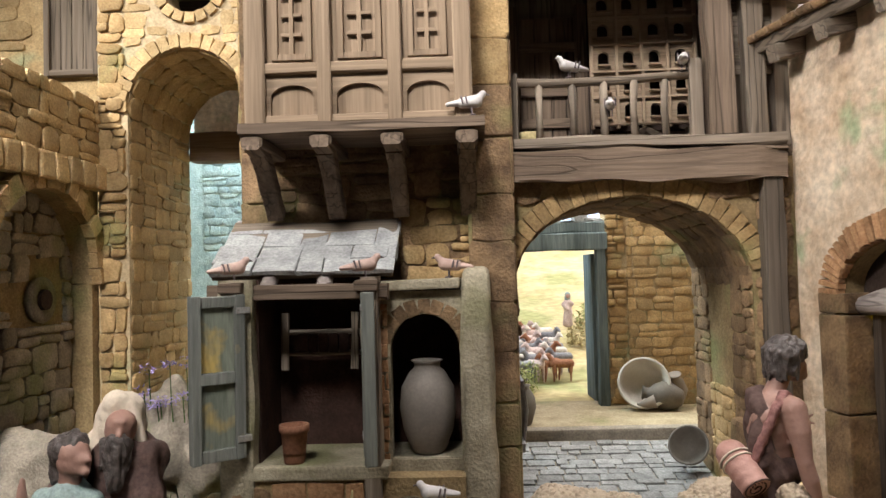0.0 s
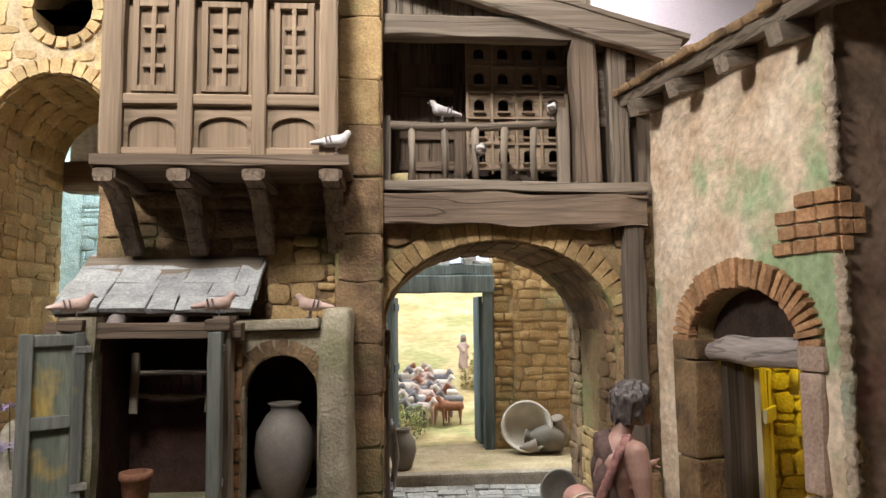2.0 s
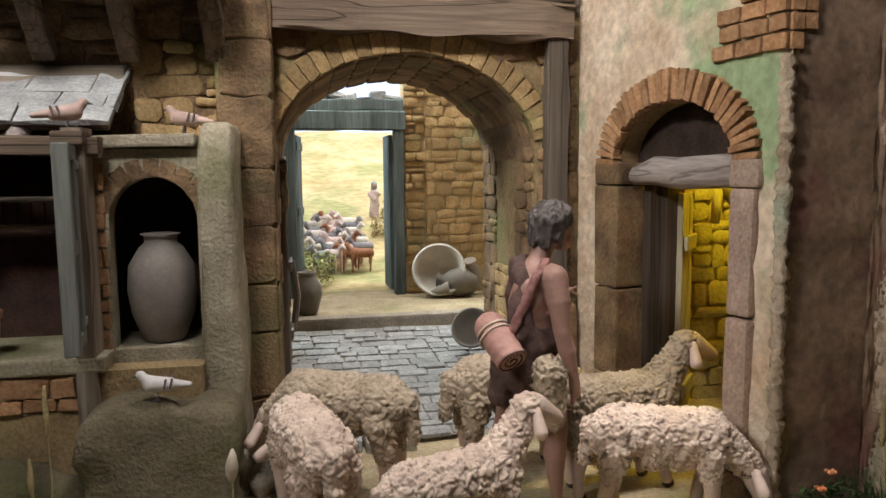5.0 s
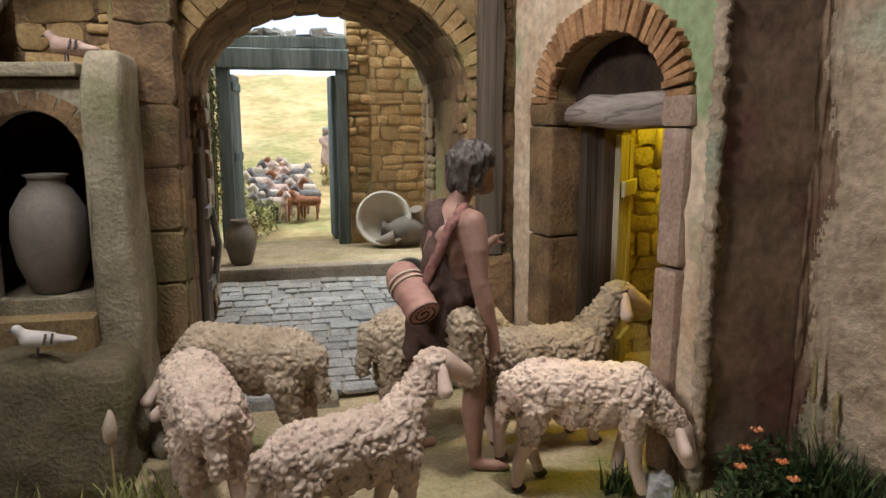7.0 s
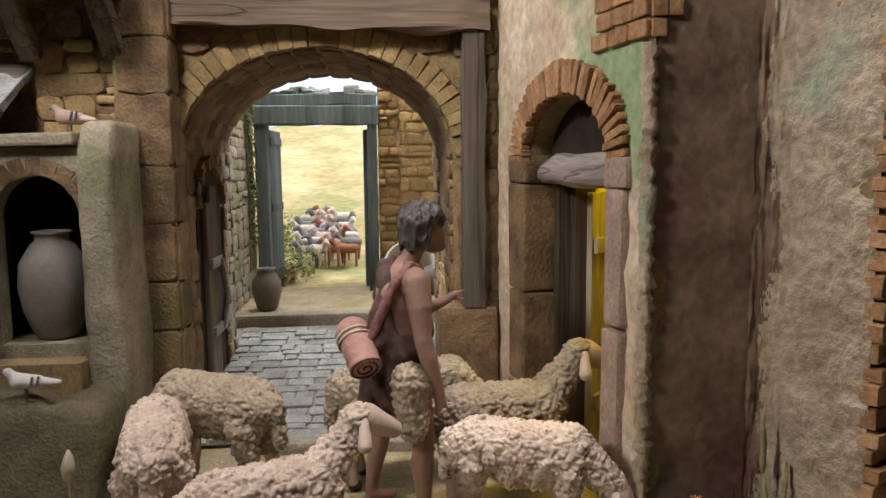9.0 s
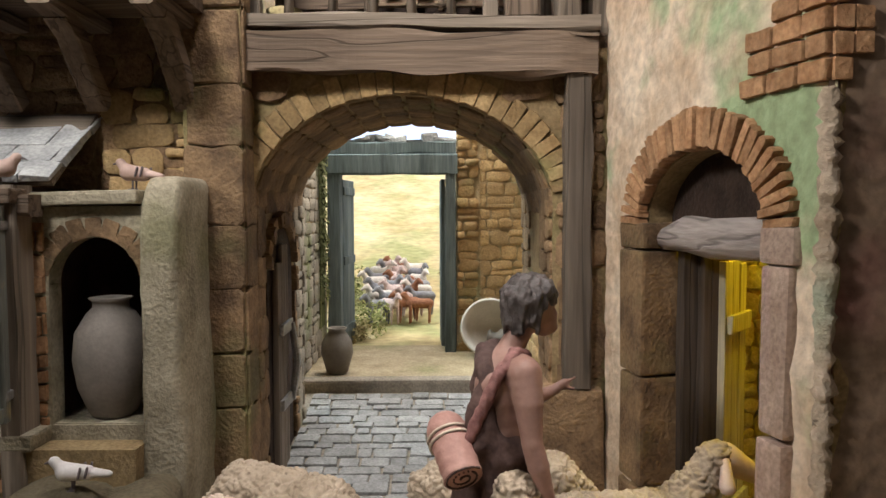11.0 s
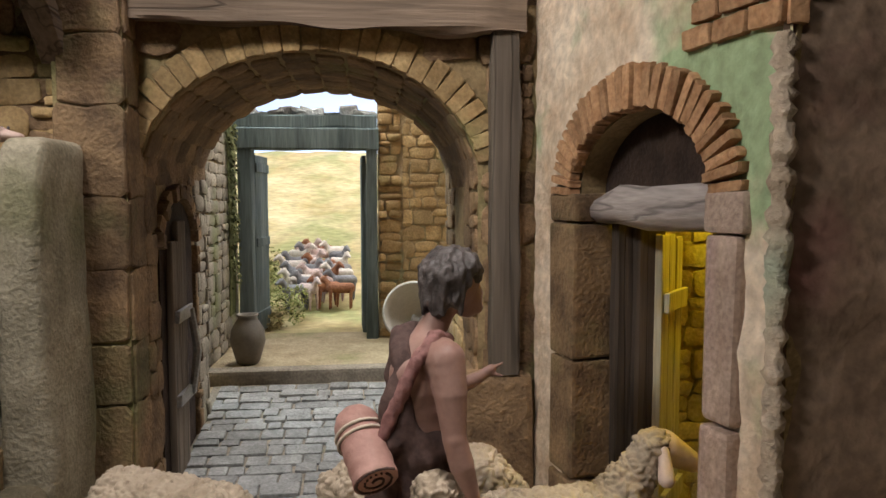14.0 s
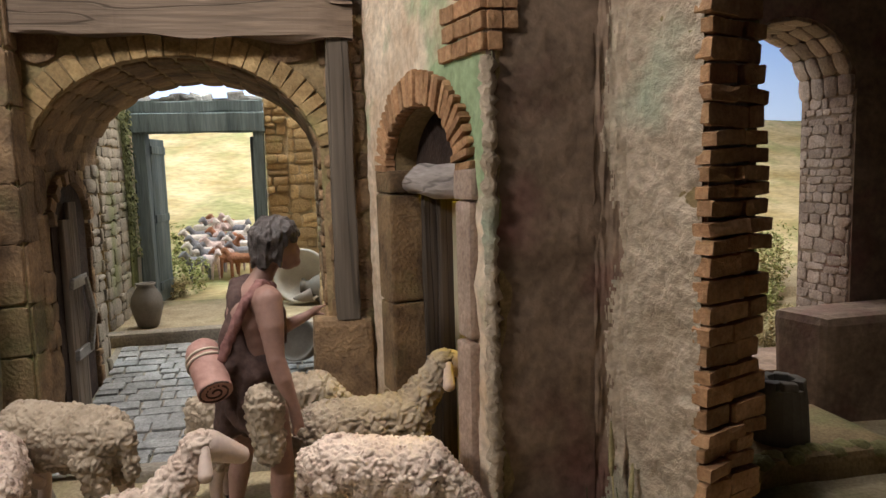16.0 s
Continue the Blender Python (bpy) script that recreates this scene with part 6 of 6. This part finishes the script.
# ---------------------------------------------------------------- pigeons
def pigeon(at, heading, material, label, pitch=0.0):
    body = [((-0.7, 0, 1.1), (0.55, 0, 1.25), 0.5, 0.62), ((0.55, 0, 1.35), (1.05, 0, 1.75), 0.5, 0.32), ((1.15, 0, 1.95), (1.2, 0, 1.95), 0.33, 0.33)]
    tail = [((-0.8, 0, 1.15), (-2.0, 0.0, 0.95), 0.35, 0.22), ((-0.8, 0.12, 1.1), (-1.95, 0.2, 0.95), 0.3, 0.15), ((-0.8, -0.12, 1.1), (-1.95, -0.2, 0.95), 0.3, 0.15)]
    dark = [((1.4, 0, 1.92), (1.75, 0, 1.82), 0.14, 0.07), ((0.1, 0.2, 0.75), (0.15, 0.2, 0.1), 0.1, 0.09), ((0.1, -0.2, 0.75), (0.15, -0.2, 0.1), 0.1, 0.09), ((0.05, 0.2, 0.06), (0.45, 0.2, 0.06), 0.09, 0.08), ((0.05, -0.2, 0.06), (0.45, -0.2, 0.06), 0.09, 0.08)]
    bars = [((-0.45 - 0.4 * k, 0.5 * s, 1.55), (-0.3 - 0.4 * k, 0.56 * s, 0.95), 0.11, 0.1) for k in (0, 1) for s in (-1, 1)]
    return figure("pigeon_figurine", [(body, 0.1, 0, None), (tail, 0.09, 0, None), (dark, 0.06, 1, None), (bars, 0.06, 1, None)], [material, DOVE_D], Matrix.Translation(at) @ pose(0, 0, 0, 0, 0, heading) @ pose(0, 0, 0, 0, pitch, 0) @ Matrix.Scale(0.86, 4), label, "figurine", "clay pigeons", "pigeon " + material.name)


pigeon((3.5, 55.3, 36.1), 8, DOVE, "white clay pigeon with grey wing bars on the bay window shelf")
pigeon((12.4, 63.6, 40.95), 200, DOVE, "white clay pigeon on the gallery railing")
pigeon((22.3, 63.6, 41.25), 70, DOVE, "white clay pigeon on the railing's end")
pigeon((15.7, 63.2, 37.4), 80, DOVE, "white clay pigeon perched between the balusters")
pigeon((-14.8, 54.5, 23.85), 25, DOVE_P, "pinkish clay pigeon on the shed post")
pigeon((-4.8, 54.5, 23.85), 12, DOVE_P, "pinkish clay pigeon with raised head on the shed post")
pigeon((1.6, 57.5, 23.75), 168, DOVE_P, "pink-brown clay pigeon on the slab over the niche")
pigeon((0.2, 52.2, 7.6), 190, DOVE, "grey and white clay pigeon on the plinth")


# ---------------------------------------------------------------- goats and keeper on the hillside
def goat(at, heading, material, scale):
    body = [((-1.4, 0, 3.0), (1.3, 0, 3.1), 0.8, 0.78), ((1.4, 0, 3.3), (2.1, 0, 4.4), 0.52, 0.4), ((2.2, 0, 4.5), (3.0, 0, 4.0), 0.4, 0.25)]
    legs = [((x, 0.5 * s, 2.7), (x + 0.15 * s, 0.5 * s, 0.2), 0.3, 0.17) for x in (-1.5, 1.3) for s in (-1, 1)] + [((2.1, 0.25 * s, 4.4), (1.7, 0.4 * s, 5.1), 0.14, 0.1) for s in (-1, 1)]
    return figure("goat_figurine", [(body, 0.2, 0, None), (legs, 0.14, 0, None)], [material], Matrix.Translation(at) @ pose(0, 0, 0, 0, 0, heading) @ Matrix.Scale(scale, 4), "small painted clay goat figurine on the hillside", "figurine", "herd of clay goats", "goat " + material.name)


RUST = mat("rust_red_coat", (0.22, 0.085, 0.045), (0.33, 0.15, 0.085), scale=60, vary=0.1)
SLATEC = mat("slate_grey_coat", (0.14, 0.135, 0.15), (0.27, 0.26, 0.275), scale=60, vary=0.1)
ROSEC = mat("pale_rose_coat", (0.48, 0.35, 0.32), (0.62, 0.48, 0.45), scale=60, vary=0.1)
CREAMCOAT = mat("cream_white_coat", (0.55, 0.48, 0.43), (0.70, 0.63, 0.58), scale=60, vary=0.1)
rnd = random.Random(7)
for i in range(27):
    gy = 113.5 + (i // 4) * 2.4 + rnd.uniform(-1.0, 1.0)
    gx = 17.4 - (i % 4) * 2.0 - (i // 4) * 0.25 + rnd.uniform(-0.7, 0.7)
    goat((gx, gy, height(gx, gy)), rnd.choice((200, 225, 215, 320)) + rnd.uniform(-15, 15), (CREAMCOAT, SLATEC, ROSEC, SLATEC, ROSEC, RUST)[(i * 5 + i // 4) % 6] if i else RUST, 0.95)
kx, ky = 21.2, 136.0
figure("keeper_statue", [([((0, 0, 0.3), (0, 0, 4.2), 1.0, 0.75), ((-0.7, 0, 4.0), (0.7, 0, 4.0), 0.5, 0.5), ((-0.8, -0.3, 3.8), (0, -0.9, 3.0), 0.35, 0.3)], 0.2, 0, ("cloth", 0.2, 1.6)), ([((0, 0, 5.3), (0, 0, 5.7), 0.62, 0.62), ((0, 0.2, 5.2), (0, 0.4, 4.2), 0.6, 0.6)], 0.15, 1, None), ([((0, -0.35, 5.4), (0, -0.35, 5.5), 0.45, 0.45)], 0.12, 2, None)],
       [ROSEC, TEALC, SKIN], Matrix.Translation((kx, ky, height(kx, ky))), "small painted clay keeper statue with a grey-blue headcloth", "statue")


bpy.data.scenes.remove(BENCH)


# ---------------------------------------------------------------- plants
def tuft(name, at, n, length, spread, material, label, category="grass", lean=0.5, width=0.12, seed=0):
    """One clump of blades, each bent over."""
    r = random.Random(seed)
    bm = B()
    for _ in range(n):
        a, d = r.uniform(0, 2 * math.pi), r.uniform(0, spread)
        base = Vector(at) + Vector((math.cos(a) * d, math.sin(a) * d, 0))
        L, le = length * r.uniform(0.5, 1.1), lean * r.uniform(0.3, 1.2)
        b = r.uniform(0, 2 * math.pi)
        way = Vector((math.cos(b), math.sin(b), 0))
        side = Vector((-way.y, way.x, 0)) * width
        last = None
        for k in range(4):
            t = k / 3
            c = base + Vector((0, 0, L * (t - 0.25 * le * t * t))) + way * (L * le * t * t)
            w = side * (1 - t * 0.9)
            row = (bm.verts.new(c - w), bm.verts.new(c + w))
            if last:
                bm.faces.new((last[0], last[1], row[1], row[0]))
            last = row
    return solid(name, bm, material, label, category, "stuff" if n > 300 else "", smooth=False)


def leaves(bm, centre, radius, n, size, r, mi=0):
    for _ in range(n):
        d = Vector((r.gauss(0, 1), r.gauss(0, 1), r.gauss(0, 1))).normalized() * radius * r.uniform(0.35, 1.0) ** 0.6
        c = Vector(centre) + Vector((d.x, d.y, d.z * 0.75))
        u = Vector((r.uniform(-1, 1), r.uniform(-1, 1), r.uniform(-0.6, 0.8))).normalized() * size * r.uniform(0.6, 1.3)
        w = u.cross(Vector((r.uniform(-1, 1), r.uniform(-1, 1), 1))).normalized() * size * 0.42
        up = u.cross(w).normalized() * size * 0.2
        f = bm.faces.new([bm.verts.new(c + p) for p in (-u, -w * 0.9 + up, u, w * 0.9 + up)])
        f.material_index = mi


r = random.Random(3)
plant = thing("flower_bush", "low dark green bush with small orange flowers", "bush", at=(37.6, 41.8, 0))
bm = B()
for c, rad in (((37.2, 41.8, 2.0), 1.7), ((38.8, 41.6, 2.4), 1.6), ((36.2, 41.2, 1.2), 1.2), ((39.8, 41.0, 1.2), 1.3), ((37.8, 40.4, 1.0), 1.3)):
    leaves(bm, c, rad, 190, 0.27, r)
part("foliage", bm, GRASS, plant)
bm = B()
for c in ((37.2, 41.8), (38.8, 41.6), (36.4, 41.3), (39.6, 41.1)):
    tube(bm, [(37.8, 41.6, 0), (c[0], c[1], 1.2), (c[0] + 0.2, c[1], 2.2)], [0.12, 0.1, 0.05], 6)
part("stem", bm, GRASS, plant)
for c in ((37.6, 41.6, 4.1), (36.5, 41.0, 3.5), (36.0, 40.6, 2.7), (38.4, 39.6, 2.2), (38.0, 40.0, 3.0)):
    bm = B()
    for k in range(11):
        t, e = k * 2.399, 0.28 + 0.05 * (k % 3)
        q = Vector(c) + Vector((math.cos(t) * 0.027 * k, math.sin(t) * 0.027 * k, 0.015 * k))
        bmesh.ops.create_icosphere(bm, subdivisions=1, radius=0.11, matrix=Matrix.Translation(q))
    part("flower", bm, FLOWER, plant, "small orange flower head", smooth=True)
tuft("grass_tuft", (40.8, 41.2, 0), 130, 4.2, 1.6, GRASS, "dark green grass tuft in the corner", seed=1)
tuft("grass_tuft", (42.3, 39.6, 0), 120, 3.2, 1.8, GRASS, "dark green grass tuft by the rough wall", seed=2)
tuft("grass_tuft", (33.6, 41.6, 0), 70, 1.4, 1.3, BUSHM, "short olive grass at the sheep's mouth", seed=3)
tuft("grass_tuft", (31.0, 44.2, 0), 60, 1.8, 0.9, GRASS, "short green grass tuft at the doorway", seed=4)
tuft("grass_tuft", (5.0, 48.5, 0), 90, 1.6, 2.6, BUSHM, "thin mossy grass before the plinth", seed=5)
tuft("grass_tuft", (-2.0, 47.5, 0), 90, 1.8, 3.0, BUSHM, "thin mossy grass before the plinth", seed=6)
tuft("grass_tuft", (-19.6, 54.5, 2.0), 60, 6.0, 1.2, GRASS, "green weeds beside the stone steps", width=0.25, seed=7)
tuft("grass_tuft", (29.6, 57.5, 0), 40, 3.4, 0.7, GRASS, "dark weeds by the ledge", seed=8)


def spike(at, top, r0, material, label, head=2.2):
    p, q = Vector(at), Vector(top)
    ob = thing("seed_spike", label, "grass", at=at)
    bm = B()
    tube(bm, [p, p.lerp(q, 0.5) + Vector((0.15, 0, 0)), q], [0.06, 0.05, 0.05], 5)
    part("stalk", bm, DRYG, ob)
    d = (q - p).normalized()
    r0 *= 0.65
    bm = B()
    tube(bm, [q - d * head * 0.5, q - d * head * 0.3, q, q + d * head * 0.3, q + d * head * 0.5], [0.05, r0 * 0.8, r0, r0 * 0.7, 0.05], 8, wob=0.05)
    part("seed_head", bm, material, ob, smooth=True)


spike((41.3, 41.9, 0), (41.4, 42.2, 6.6), 0.28, DRYG, "straw coloured seed spike in the corner", 3.0)
spike((41.9, 41.2, 0), (42.2, 41.4, 4.8), 0.25, DRYG, "short straw coloured seed spike", 2.4)
spike((4.6, 46.0, 0), (4.9, 46.0, 5.6), 0.55, CREAMC, "cream hare-tail grass head on a thin stalk", 1.9)
spike((-5.4, 49.6, 0), (-5.2, 49.4, 8.2), 0.24, DRYG, "straw coloured seed spike before the shed", 3.0)
spike((-5.9, 48.8, 0), (-5.9, 48.6, 4.8), 0.26, DRYG, "short straw seed spike before the shed", 2.2)
spike((-8.6, 49.0, 0), (-8.8, 48.8, 4.4), 0.2, DRYG, "thin straw seed spike before the shed", 2.2)
r = random.Random(9)
lil = thing("lilac_flowers", "spray of small lilac flowers on the boulder", "flowers", at=(-24.5, 64.5, 12))
for k in range(9):
    x, y = -24.5 + r.uniform(-2.6, 2.8), 63.6 + r.uniform(-0.6, 0.8)
    z = 13.0 + r.uniform(0, 4.2)
    bm = B()
    tube(bm, [(x, y + 0.6, 11.5), (x + 0.1, y, z)], [0.06, 0.05], 5)
    st = part("stem", bm, GRASS, lil)
    bm = B()
    leaves(bm, (x, y, z), 0.75, 26, 0.22, r)
    part("blossom", bm, LILAC, lil)
for k, (x, y, rad) in enumerate(((8.6, 106.5, 2.0), (9.9, 109.0, 3.2), (7.0, 113, 3.0), (22.5, 128, 3.2), (25.5, 134, 4.0), (5, 122, 3.6), (75.5, 75, 2.2), (77, 80, 2.8), (80, 85, 3.2), (83.5, 89, 3.6), (87, 95, 4.0), (91, 101, 4.0), (73, 73, 1.6), (80, 87, 4.6), (85, 93, 5.4), (78, 84, 3.6))):
    bm = B()
    z = height(x, y)
    leaves(bm, (x, y, z + rad * 0.5), rad, 340, 0.36 if y < 115 else 0.5, random.Random(40 + k))
    leaves(bm, (x + rad * 0.5, y, z + rad * 1.1), rad * 0.6, 120, 0.34, random.Random(60 + k))
    solid("shrub", bm, BUSHM if k % 3 else DRYG, "olive and straw coloured shrub on the hillside", "shrub", group="hillside shrubs")
